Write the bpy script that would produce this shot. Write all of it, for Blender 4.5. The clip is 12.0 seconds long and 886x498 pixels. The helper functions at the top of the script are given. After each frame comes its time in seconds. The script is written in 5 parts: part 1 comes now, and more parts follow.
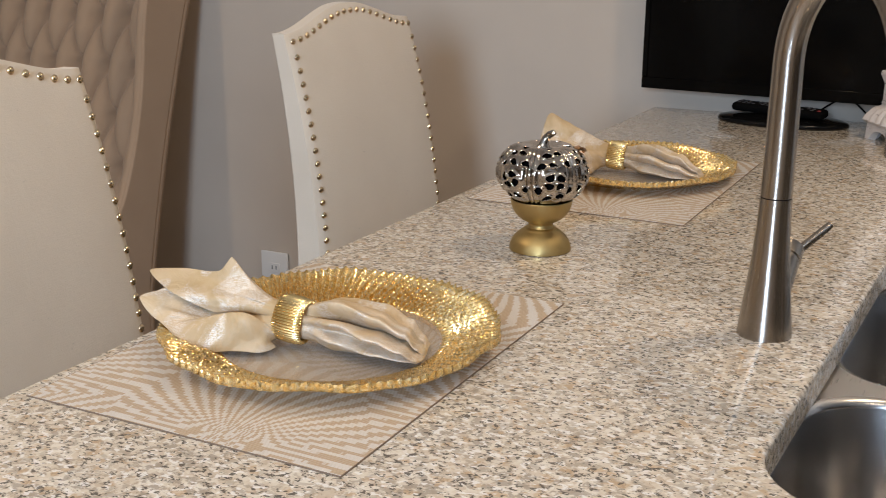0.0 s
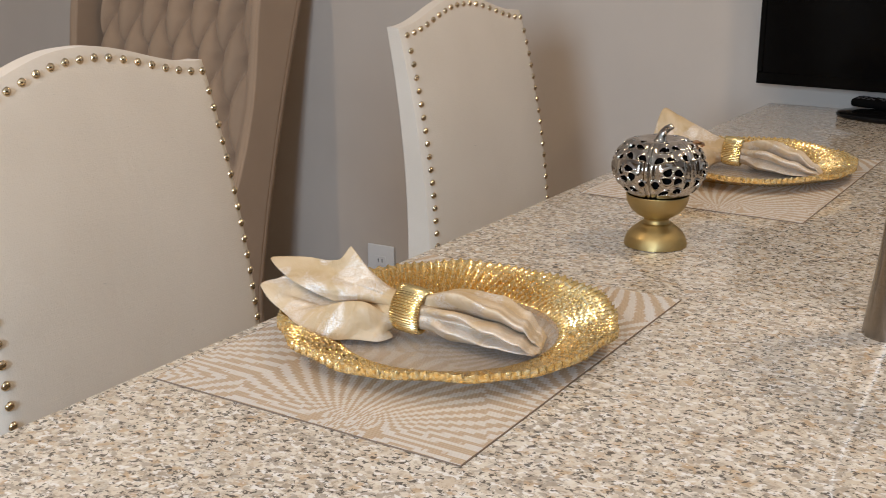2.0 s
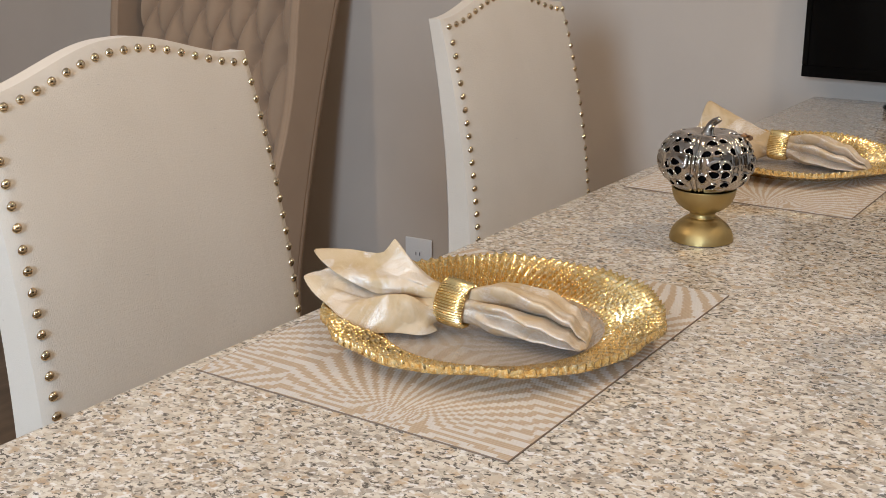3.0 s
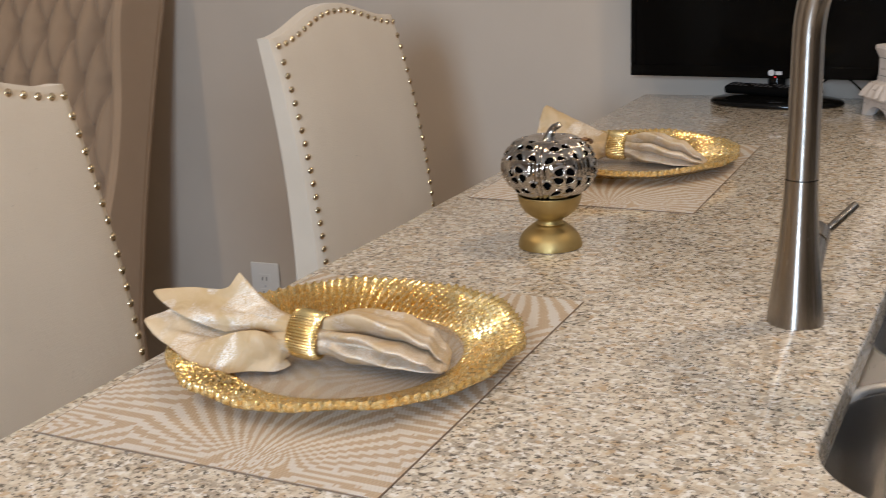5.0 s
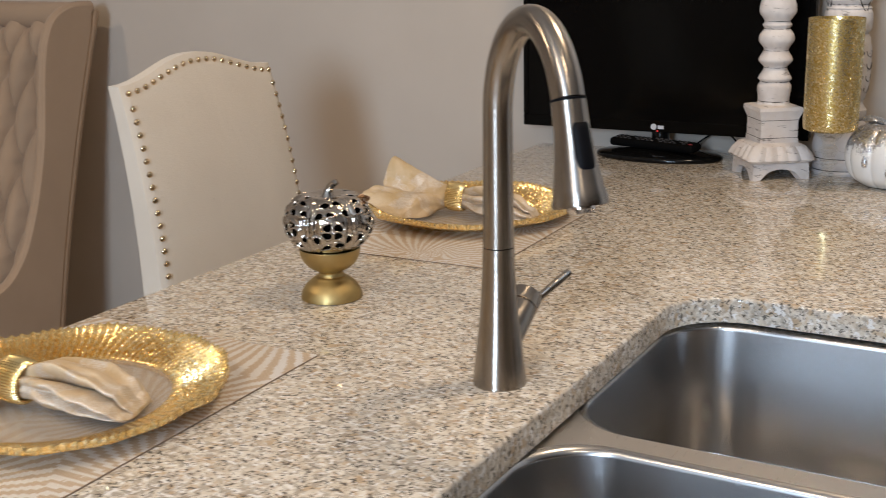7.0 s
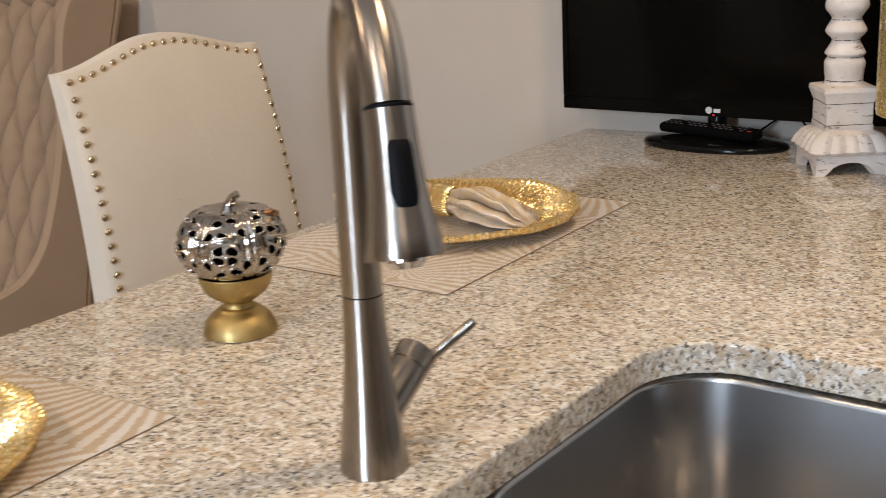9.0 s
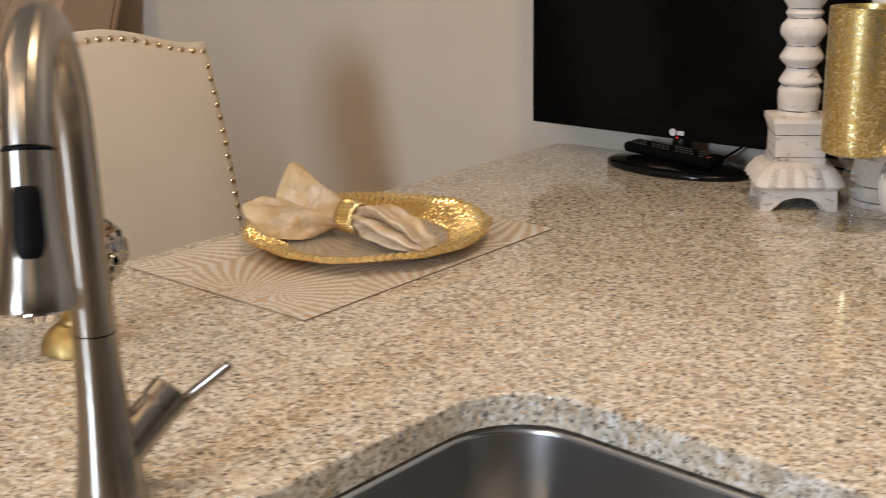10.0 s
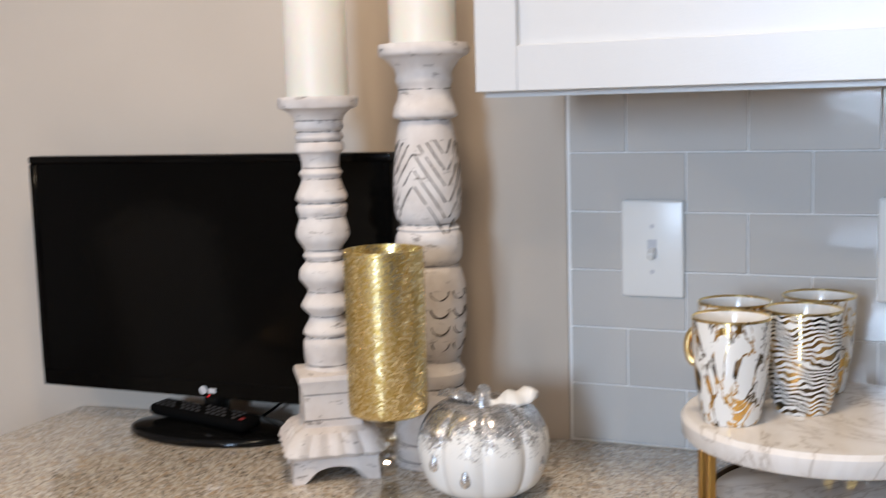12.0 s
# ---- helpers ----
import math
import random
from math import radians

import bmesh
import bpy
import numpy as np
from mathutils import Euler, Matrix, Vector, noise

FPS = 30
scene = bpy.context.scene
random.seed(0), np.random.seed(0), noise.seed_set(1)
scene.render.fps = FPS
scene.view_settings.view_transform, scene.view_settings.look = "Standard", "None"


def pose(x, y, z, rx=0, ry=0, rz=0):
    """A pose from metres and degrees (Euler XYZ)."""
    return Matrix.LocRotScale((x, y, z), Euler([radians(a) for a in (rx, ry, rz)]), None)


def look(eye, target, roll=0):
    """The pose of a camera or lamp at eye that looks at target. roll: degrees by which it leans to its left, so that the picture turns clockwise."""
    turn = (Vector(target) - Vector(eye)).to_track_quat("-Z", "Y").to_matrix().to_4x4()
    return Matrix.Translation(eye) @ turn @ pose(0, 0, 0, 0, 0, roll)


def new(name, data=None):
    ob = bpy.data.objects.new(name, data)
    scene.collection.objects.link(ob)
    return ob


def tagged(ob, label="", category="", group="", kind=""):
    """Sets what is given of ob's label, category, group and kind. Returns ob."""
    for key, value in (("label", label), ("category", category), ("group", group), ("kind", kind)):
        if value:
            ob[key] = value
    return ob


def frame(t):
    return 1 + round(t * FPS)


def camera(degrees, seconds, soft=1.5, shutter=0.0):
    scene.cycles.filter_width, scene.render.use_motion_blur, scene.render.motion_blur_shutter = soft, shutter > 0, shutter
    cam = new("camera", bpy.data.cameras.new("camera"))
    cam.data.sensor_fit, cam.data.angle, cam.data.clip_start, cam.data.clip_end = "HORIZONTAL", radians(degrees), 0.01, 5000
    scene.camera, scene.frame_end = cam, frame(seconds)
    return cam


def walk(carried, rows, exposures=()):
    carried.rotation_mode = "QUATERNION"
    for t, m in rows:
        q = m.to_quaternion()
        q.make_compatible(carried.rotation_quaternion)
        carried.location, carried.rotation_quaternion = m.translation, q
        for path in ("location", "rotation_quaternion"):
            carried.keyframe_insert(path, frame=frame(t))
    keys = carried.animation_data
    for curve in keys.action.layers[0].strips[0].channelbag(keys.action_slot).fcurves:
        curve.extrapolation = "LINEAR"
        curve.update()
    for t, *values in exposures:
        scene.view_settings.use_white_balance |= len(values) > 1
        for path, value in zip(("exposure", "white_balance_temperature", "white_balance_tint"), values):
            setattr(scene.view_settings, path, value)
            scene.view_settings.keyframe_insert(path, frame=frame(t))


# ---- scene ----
cam = camera(41.8, 12.0, soft=0.45, shutter=0.5)
PATH = [
    (0, (0.601, 0.798, 1.341), (-0.32, 2.483, 0.782), 0.5),
    (0.5, (0.592, 0.798, 1.338), (-0.366, 2.463, 0.78), 0.2),
    (1, (0.592, 0.794, 1.34), (-0.414, 2.431, 0.782), 0.1),
    (1.5, (0.588, 0.792, 1.337), (-0.448, 2.409, 0.78), -0.1),
    (2, (0.585, 0.788, 1.336), (-0.48, 2.384, 0.771), -0.0),
    (2.5, (0.58, 0.785, 1.335), (-0.52, 2.355, 0.763), -0.1),
    (2.7, (0.575, 0.788, 1.333), (-0.537, 2.348, 0.758), -0.1),
    (4.3, (0.554, 0.804, 1.329), (-0.489, 2.41, 0.752), -0.9),
    (4.5, (0.549, 0.813, 1.327), (-0.439, 2.456, 0.757), -1.4),
    (5, (0.547, 0.824, 1.331), (-0.342, 2.526, 0.771), -2.4),
    (5.5, (0.581, 0.847, 1.34), (-0.236, 2.589, 0.795), -1.8),
    (6, (0.667, 0.877, 1.351), (-0.205, 2.603, 0.841), -0.2),
    (6.5, (0.78, 0.899, 1.358), (-0.185, 2.577, 0.854), -0.9),
    (7, (0.861, 0.94, 1.367), (-0.102, 2.617, 0.854), -1.2),
    (7.2, (0.873, 0.972, 1.365), (-0.077, 2.654, 0.846), -1.8),
    (8.8, (0.892, 1.272, 1.346), (-0.266, 2.809, 0.8), -2.5),
    (9, (0.909, 1.309, 1.345), (-0.257, 2.836, 0.79), -2.9),
    (9.5, (0.983, 1.428, 1.352), (-0.253, 2.894, 0.784), -1.5),
    (10, (1.071, 1.521, 1.363), (-0.221, 2.938, 0.795), -1.1),
    (10.5, (1.105, 1.633, 1.374), (-0.071, 3.159, 0.837), -1.9),
    (10.9, (1.075, 1.709, 1.391), (0.027, 3.345, 0.917), -1.6),
    (11, (1.07, 1.732, 1.384), (0.039, 3.388, 0.941), -1.5),
    (11.5, (1.052, 1.809, 1.392), (0.117, 3.544, 1.055), -1.2),
    (12, (1.056, 1.851, 1.39), (0.244, 3.662, 1.143), -1.6),
]
walk(cam, [(t, look(eye, target, roll)) for t, eye, target, roll in PATH],
     [(0, -0.17, 5600, 9), (2.7, -0.17, 5560, 9), (5, -0.23, 5720, 9), (7.2, -0.08, 5680, 9), (9, 0.04, 5880, 10), (9.5, 0.0, 6000, 10), (10.5, -0.10, 6220, 10), (11.0, 0.18, 5720, 10), (11.4, 0.37, 5600, 10), (12, 0.22, 5500, 10)])

# ---- world and lights ----
world = bpy.data.worlds.new("world")
scene.world = world
world.use_nodes = True
wn = world.node_tree
sky = wn.nodes.new("ShaderNodeTexSky")
sky.sky_type, sky.sun_disc, sky.sun_elevation, sky.sun_rotation = "NISHITA", False, radians(38), radians(200)
wn.nodes["Background"].inputs["Strength"].default_value = 0.12
wn.links.new(sky.outputs[0], wn.nodes["Background"].inputs[0])


def area_lamp(name, m, w, h, watts, colour, spread=180):
    d = bpy.data.lights.new(name, "AREA")
    d.shape, d.size, d.size_y, d.energy, d.color, d.spread = "RECTANGLE", w, h, watts, colour, radians(spread)
    ob = new(name, d)
    ob.matrix_world = m
    return ob


DAY, WARM = (0.74, 0.87, 1.0), (1.0, 0.70, 0.405)
# daylight in the window opening of the south wall, and warm recessed lamps in the ceiling
area_lamp("window_light", look((0.78, -1.37, 1.80), (-0.2, 3.0, 0.9)), 0.60, 0.8, 80, DAY)
LAMPS = [(1.15, 0.95), (0.78, 2.40), (0.10, 0.20), (-1.42, 1.0)]
WATTS = [7.5, 14.5, 15.0, 15.0]
SIZES = [0.12, 0.24, 0.1, 0.06]
for (lx, ly), watts, size in zip(LAMPS, WATTS, SIZES):
    area_lamp("ceiling_lamp_light", look((lx, ly, 2.665), (lx, ly, 0)), size, size, watts, WARM)

# ---- materials ----


def rgb(h):
    """A linear colour from three 0..1 numbers."""
    return (*h, 1.0)


class Mat:
    """A small builder of node materials in the object's own metres."""

    def __init__(self, name, base=(0.5, 0.5, 0.5), rough=0.5, metal=0.0, **more):
        self.m = bpy.data.materials.new(name)
        self.m.use_nodes = True
        self.t = self.m.node_tree
        self.b = self.t.nodes["Principled BSDF"]
        self.set("Base Color", rgb(base)).set("Roughness", rough).set("Metallic", metal)
        for k, v in more.items():
            self.set(k.replace("_", " "), v)
        self.co = self.node("ShaderNodeTexCoord").outputs["Object"]

    def node(self, kind, **props):
        n = self.t.nodes.new(kind)
        for k, v in props.items():
            if k == "operation":
                n.operation = v
            elif k == "feature":
                n.feature = v
            elif k == "data_type":
                n.data_type = v
            elif k == "blend_type":
                n.blend_type = v
            elif k == "noise_dimensions":
                n.noise_dimensions = v
            elif k == "wave_type":
                n.wave_type = v
        return n

    def set(self, key, v):
        self.b.inputs[key].default_value = v
        return self

    def link(self, a, b):
        self.t.links.new(a, b)

    def mapped(self, scale=(1, 1, 1), rot=(0, 0, 0), loc=(0, 0, 0), co=None):
        n = self.node("ShaderNodeMapping")
        n.inputs["Scale"].default_value, n.inputs["Rotation"].default_value, n.inputs["Location"].default_value = scale, rot, loc
        self.link(co or self.co, n.inputs[0])
        return n.outputs[0]

    def noise(self, scale, detail=2.0, rough=0.5, co=None, warp=0.0):
        n = self.node("ShaderNodeTexNoise")
        n.inputs["Scale"].default_value, n.inputs["Detail"].default_value, n.inputs["Roughness"].default_value = scale, detail, rough
        n.inputs["Distortion"].default_value = warp
        self.link(co or self.co, n.inputs["Vector"])
        return n.outputs["Fac"]

    def voronoi(self, scale, feature="F1", rand=1.0, co=None):
        n = self.node("ShaderNodeTexVoronoi", feature=feature)
        n.inputs["Scale"].default_value, n.inputs["Randomness"].default_value = scale, rand
        self.link(co or self.co, n.inputs["Vector"])
        return n

    def ramp(self, fac, *stops):
        n = self.node("ShaderNodeValToRGB")
        e = n.color_ramp.elements
        while len(e) < len(stops):
            e.new(0.5)
        for el, (p, c) in zip(e, stops):
            el.position = p
            el.color = rgb(c) if isinstance(c, tuple) else (c, c, c, 1)
        self.link(fac, n.inputs[0])
        return n.outputs[0]

    def mix(self, fac, a, b):
        n = self.node("ShaderNodeMix", data_type="RGBA")
        for sock, v in ((n.inputs[0], fac), (n.inputs[6], a), (n.inputs[7], b)):
            if isinstance(v, bpy.types.NodeSocket):
                self.link(v, sock)
            elif isinstance(v, tuple):
                sock.default_value = rgb(v)
            else:
                sock.default_value = v
        return n.outputs[2]

    def math(self, op, a, b=0.0):
        n = self.node("ShaderNodeMath", operation=op)
        for sock, v in zip(n.inputs, (a, b)):
            if isinstance(v, bpy.types.NodeSocket):
                self.link(v, sock)
            else:
                sock.default_value = v
        return n.outputs[0]

    def colour(self, sock):
        self.link(sock, self.b.inputs["Base Color"])
        return self

    def into(self, sock, key):
        self.link(sock, self.b.inputs[key])
        return self

    def bump(self, height, strength=0.3, dist=0.001):
        n = self.node("ShaderNodeBump")
        n.inputs["Strength"].default_value, n.inputs["Distance"].default_value = strength, dist
        self.link(height, n.inputs["Height"])
        self.link(n.outputs[0], self.b.inputs["Normal"])
        return self


def paint(name, c, rough=0.75, tex=260, amount=0.05):
    m = Mat(name, c, rough)
    lo, hi = tuple(v * (1 - amount) for v in c), tuple(min(1, v * (1 + amount)) for v in c)
    m.colour(m.ramp(m.noise(3.0, 4), (0.3, lo), (0.7, hi)))
    m.bump(m.noise(tex, 3), 0.25, 0.0006)
    return m.m


M_WALL = paint("wall_paint", (0.58, 0.502, 0.415))
# invented dark tone of the unseen east wall, reflected by sink and faucet
M_WALL_EAST = paint("unseen_wall_dark_paint", (0.13, 0.10, 0.075))
M_CEIL = paint("ceiling_paint", (0.80, 0.79, 0.77))
M_WHITE = paint("cabinet_paint", (0.65, 0.655, 0.66), 0.32, 400, 0.02)
M_PLASTIC_WHITE = Mat("white_plastic", (0.80, 0.79, 0.76), 0.3).m


def granite():
    m = Mat("granite", rough=0.07)
    cream = m.ramp(m.noise(42, 3), (0.30, (0.55, 0.455, 0.335)), (0.5, (0.68, 0.615, 0.505)), (0.7, (0.76, 0.72, 0.64)))
    cell = m.voronoi(190)
    sep = m.node("ShaderNodeSeparateColor")
    m.link(cell.outputs["Color"], sep.inputs[0])
    cream = m.mix(0.45, cream, m.ramp(sep.outputs[0], (0.0, (0.46, 0.35, 0.25)), (0.5, (0.68, 0.615, 0.505)), (1.0, (0.82, 0.79, 0.74))))
    grey = m.ramp(m.noise(118, 4, 0.62, co=m.mapped((1.0, 1.15, 1), loc=(3, 1, 0)), warp=0.5), (0.49, 0.0), (0.55, 1.0))
    patch = m.ramp(m.noise(15, 2, co=m.mapped((1, 1, 1), loc=(7, 2, 0))), (0.32, 0.45), (0.55, 1.0))
    c = m.mix(m.math("MULTIPLY", m.math("MULTIPLY", grey, patch), 0.7), cream, (0.30, 0.255, 0.205))
    tan = m.ramp(m.noise(70, 3, co=m.mapped((1, 1, 1), loc=(1, 9, 0))), (0.58, 0.0), (0.64, 1.0))
    c = m.mix(m.math("MULTIPLY", tan, 0.55), c, (0.50, 0.34, 0.18))
    white = m.ramp(m.noise(115, 3, co=m.mapped((1, 1.3, 1), loc=(5, 5, 0))), (0.57, 0.0), (0.62, 1.0))
    c = m.mix(m.math("MULTIPLY", white, 0.85), c, (0.83, 0.81, 0.78))
    dark = m.ramp(m.noise(195, 3, 0.6, co=m.mapped((1.0, 1.25, 1), loc=(2, 4, 0)), warp=0.5), (0.575, 0.0), (0.595, 1.0))
    c = m.mix(m.math("MULTIPLY", dark, 0.9), c, (0.095, 0.082, 0.066))
    m.colour(c)
    m.into(m.ramp(m.noise(180, 2), (0.3, 0.035), (0.8, 0.09)), "Roughness")
    return m.m


M_GRANITE = granite()


def steel(name, base=(0.56, 0.53, 0.49), rough=0.26, stretch=(1, 1, 0.02), scale=900, around=False):
    m = Mat(name, base, rough, 1.0)
    streak = m.noise(scale, 2, co=m.mapped(stretch))
    m.into(m.ramp(streak, (0.25, rough * 0.88), (0.75, rough * 1.15)), "Roughness")
    m.bump(streak, 0.02, 0.0001)
    if around:  # brushed round the upright axis
        tangent = m.node("ShaderNodeTangent")
        tangent.direction_type, tangent.axis = "RADIAL", "Z"
        m.into(tangent.outputs[0], "Tangent").set("Anisotropic", 0.8).set("Anisotropic Rotation", 0.25)
    return m.m


M_STEEL = steel("brushed_nickel", (0.36, 0.325, 0.285), 0.24, (1, 1, 0.03), around=True)
M_SINK = Mat("sink_steel", (0.50, 0.495, 0.49), 0.25, 1.0).m
M_RIM = steel("sink_rim_steel", (0.66, 0.63, 0.59), 0.30, (1, 0.03, 1))
M_BLACK_RUBBER = Mat("black_rubber", (0.005, 0.005, 0.006), 0.5, 0.0, Specular_IOR_Level=0.08).m
M_CHROME = Mat("chrome", (0.72, 0.68, 0.64), 0.06, 1.0).m


def linen(name, a, b, weave=900, sheen=0.25):
    m = Mat(name, a, 0.85)
    m.colour(m.mix(m.noise(9, 4), a, b))
    m.set("Sheen Weight", sheen)
    w1 = m.noise(weave, 1, co=m.mapped((1, 1, 0.12)))
    w2 = m.noise(weave, 1, co=m.mapped((0.12, 1, 1)))
    slub = m.ramp(m.noise(150, 3, 0.7, co=m.mapped((0.3, 1, 1))), (0.70, 0.0), (0.76, 1.0))
    m.colour(m.mix(m.math("MULTIPLY", slub, 0.35), m.mix(m.noise(9, 4), a, b), tuple(v * 0.45 for v in a)))
    m.bump(m.math("ADD", m.math("ADD", w1, w2), m.math("MULTIPLY", m.noise(16, 3, 0.5, co=m.mapped((1, 1, 0.45)), warp=0.8), 4.0)), 0.35, 0.0008)
    return m.m


M_LINEN = linen("cream_linen", (0.75, 0.665, 0.545), (0.66, 0.575, 0.46))
M_TAUPE = linen("taupe_velvet", (0.44, 0.31, 0.20), (0.37, 0.255, 0.16), 1400, 0.12)
M_TEAL = linen("teal_velvet", (0.010, 0.045, 0.05), (0.006, 0.03, 0.035), 1400, 0.3)
M_WOOD = Mat("dark_wood", (0.06, 0.035, 0.02), 0.4).m
M_NAIL = Mat("nickel_nail", (0.74, 0.58, 0.37), 0.11, 1.0).m


def floor_mat():
    m = Mat("floor_wood", (0.2, 0.13, 0.08), 0.35)
    g = m.noise(14, 5, 0.6, co=m.mapped((1, 0.08, 1)), warp=1.0)
    m.colour(m.ramp(g, (0.3, (0.13, 0.085, 0.05)), (0.7, (0.24, 0.165, 0.10))))
    m.bump(g, 0.15, 0.001)
    return m.m


M_FLOOR = floor_mat()


def mat_weave():
    """Metallic woven vinyl: silver bursts of rays on a gold-beige ground."""
    m = Mat("woven_vinyl", rough=0.36)
    snap = m.node("ShaderNodeVectorMath", operation="SNAP")
    m.link(m.mapped((1, 1, 0)), snap.inputs[0])
    snap.inputs[1].default_value = (0.0016, 0.0042, 1.0)
    cell = m.voronoi(4.4, rand=0.7, co=snap.outputs[0])
    d = m.node("ShaderNodeVectorMath", operation="SUBTRACT")
    m.link(snap.outputs[0], d.inputs[0])
    m.link(cell.outputs["Position"], d.inputs[1])
    xyz = m.node("ShaderNodeSeparateXYZ")
    m.link(d.outputs[0], xyz.inputs[0])
    dx, dy = xyz.outputs[0], xyz.outputs[1]
    ang = m.math("ARCTAN2", dy, dx)
    r = m.math("SQRT", m.math("ADD", m.math("MULTIPLY", dx, dx), m.math("MULTIPLY", dy, dy)))
    ray = m.math("SINE", m.math("ADD", m.math("MULTIPLY", ang, 46.0), m.math("MULTIPLY", r, 55.0)))
    p = m.node("ShaderNodeSeparateXYZ")
    m.link(m.co, p.inputs[0])
    wx = m.math("SINE", m.math("MULTIPLY", p.outputs[0], 2 * math.pi / 0.0032))
    wy = m.math("SINE", m.math("MULTIPLY", p.outputs[1], 2 * math.pi / 0.0084))
    weave = m.math("MULTIPLY", wx, wy)
    edge = m.math("ADD", ray, m.math("MULTIPLY", m.math("SUBTRACT", m.noise(260, 1, co=snap.outputs[0]), 0.5), 2.0))
    silver = m.ramp(m.math("ADD", m.math("MULTIPLY", edge, 0.5), 0.5), (0.44, 0.0), (0.54, 1.0))
    gold = m.mix(m.noise(500, 2), (0.54, 0.42, 0.285), (0.63, 0.50, 0.36))
    c = m.mix(silver, gold, (0.80, 0.765, 0.725))
    c = m.mix(m.ramp(m.math("ABSOLUTE", wx), (0.0, 0.16), (0.35, 0.0)), c, (0.22, 0.16, 0.11))
    m.colour(c)
    m.into(m.math("ADD", m.math("MULTIPLY", silver, 0.08), 0.1), "Metallic")
    m.bump(weave, 0.5, 0.0007)
    return m.m


M_MAT = mat_weave()
M_MAT_EDGE = Mat("placemat_edge", (0.22, 0.16, 0.11), 0.7).m


def gold_glass():
    m = Mat("gold_glass", (0.90, 0.60, 0.16), 0.17, 0.75)
    m.set("Transmission Weight", 0.5)
    m.colour(m.ramp(m.noise(260, 3), (0.3, (0.86, 0.54, 0.15)), (0.5, (1.0, 0.74, 0.30)), (0.68, (1.0, 0.88, 0.56))))
    m.into(m.ramp(m.noise(190, 3), (0.38, 0.35), (0.62, 0.95)), "Metallic")
    m.bump(m.noise(150, 2), 0.08, 0.0010)
    return m.m


def clear_glass(name, tint=(0.95, 0.93, 0.88), clear=0.72):
    m = Mat(name, tint, 0.08)
    tr = m.node("ShaderNodeBsdfTransparent")
    tr.inputs[0].default_value = rgb(tint)
    mx = m.node("ShaderNodeMixShader")
    mx.inputs[0].default_value = clear
    m.set("Base Color", rgb((0.66, 0.62, 0.57)))
    m.bump(m.noise(90, 2), 0.08, 0.001)
    out = m.t.nodes["Material Output"]
    m.link(m.b.outputs[0], mx.inputs[1])
    m.link(tr.outputs[0], mx.inputs[2])
    m.link(mx.outputs[0], out.inputs[0])
    return m.m


M_GOLD_GLASS = gold_glass()
M_PLATE_CENTRE = clear_glass("plate_centre_glass", (0.97, 0.95, 0.92), 0.68)


def crystal():
    m = Mat("clear_crystal", (0.92, 0.92, 0.90), 0.04, 1.0)
    tr = m.node("ShaderNodeBsdfTransparent")
    tr.inputs[0].default_value = rgb((0.97, 0.97, 0.96))
    mx = m.node("ShaderNodeMixShader")
    mx.inputs[0].default_value = 0.16
    m.link(tr.outputs[0], mx.inputs[1])
    m.link(m.b.outputs[0], mx.inputs[2])
    m.link(mx.outputs[0], m.t.nodes["Material Output"].inputs[0])
    return m.m


M_GLASS = crystal()


def satin():
    m = Mat("champagne_satin", rough=0.5, Specular_IOR_Level=0.35)
    # the satin's silver sparkle, painted as fixed glints in speckled patches
    glint_paint = m.ramp(m.noise(26, 3, 0.55, warp=0.8), (0.47, 0.0), (0.56, 1.0))
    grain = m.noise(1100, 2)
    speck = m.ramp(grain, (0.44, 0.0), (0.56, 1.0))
    # darker tan noise puts the shade of folds into the colour
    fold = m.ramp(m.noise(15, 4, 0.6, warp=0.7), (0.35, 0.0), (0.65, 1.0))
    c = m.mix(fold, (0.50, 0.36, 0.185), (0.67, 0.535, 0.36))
    m.colour(m.mix(m.math("MULTIPLY", m.math("MULTIPLY", glint_paint, speck), 0.6), c, (0.86, 0.85, 0.84)))
    m.into(m.math("ADD", m.math("MULTIPLY", glint_paint, 0.30), 0.05), "Metallic")
    m.into(m.ramp(m.noise(40, 2), (0.3, 0.42), (0.7, 0.60)), "Roughness")
    crease = m.math("ABSOLUTE", m.math("SUBTRACT", m.noise(34, 3, 0.5, warp=0.9), 0.5))
    m.bump(m.math("ADD", m.math("MULTIPLY", grain, 0.4), m.math("MULTIPLY", crease, 6.0)), 0.35, 0.0016)
    return m.m


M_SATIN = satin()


def gold_metal(name, base=(0.72, 0.47, 0.14), rough=0.28):
    m = Mat(name, base, rough, 1.0)
    m.into(m.ramp(m.noise(45, 4), (0.3, rough * 0.75), (0.7, rough * 1.5)), "Roughness")
    m.bump(m.noise(300, 3), 0.08, 0.0006)
    return m.m


M_GOLD = gold_metal("painted_gold", (0.46, 0.335, 0.135), 0.44)
M_RING_GOLD = gold_metal("ring_gold", (0.82, 0.64, 0.30), 0.2)
M_STAND_GOLD = gold_metal("stand_gold", (0.55, 0.33, 0.09), 0.38)


def dark_chrome():
    m = Mat("smoky_chrome", (0.50, 0.455, 0.40), 0.03, 1.0)
    m.bump(m.noise(70, 1), 0.35, 0.004)
    return m.m


M_DARK_CHROME = dark_chrome()
M_BRONZE = gold_metal("worn_bronze", (0.30, 0.17, 0.085), 0.35)


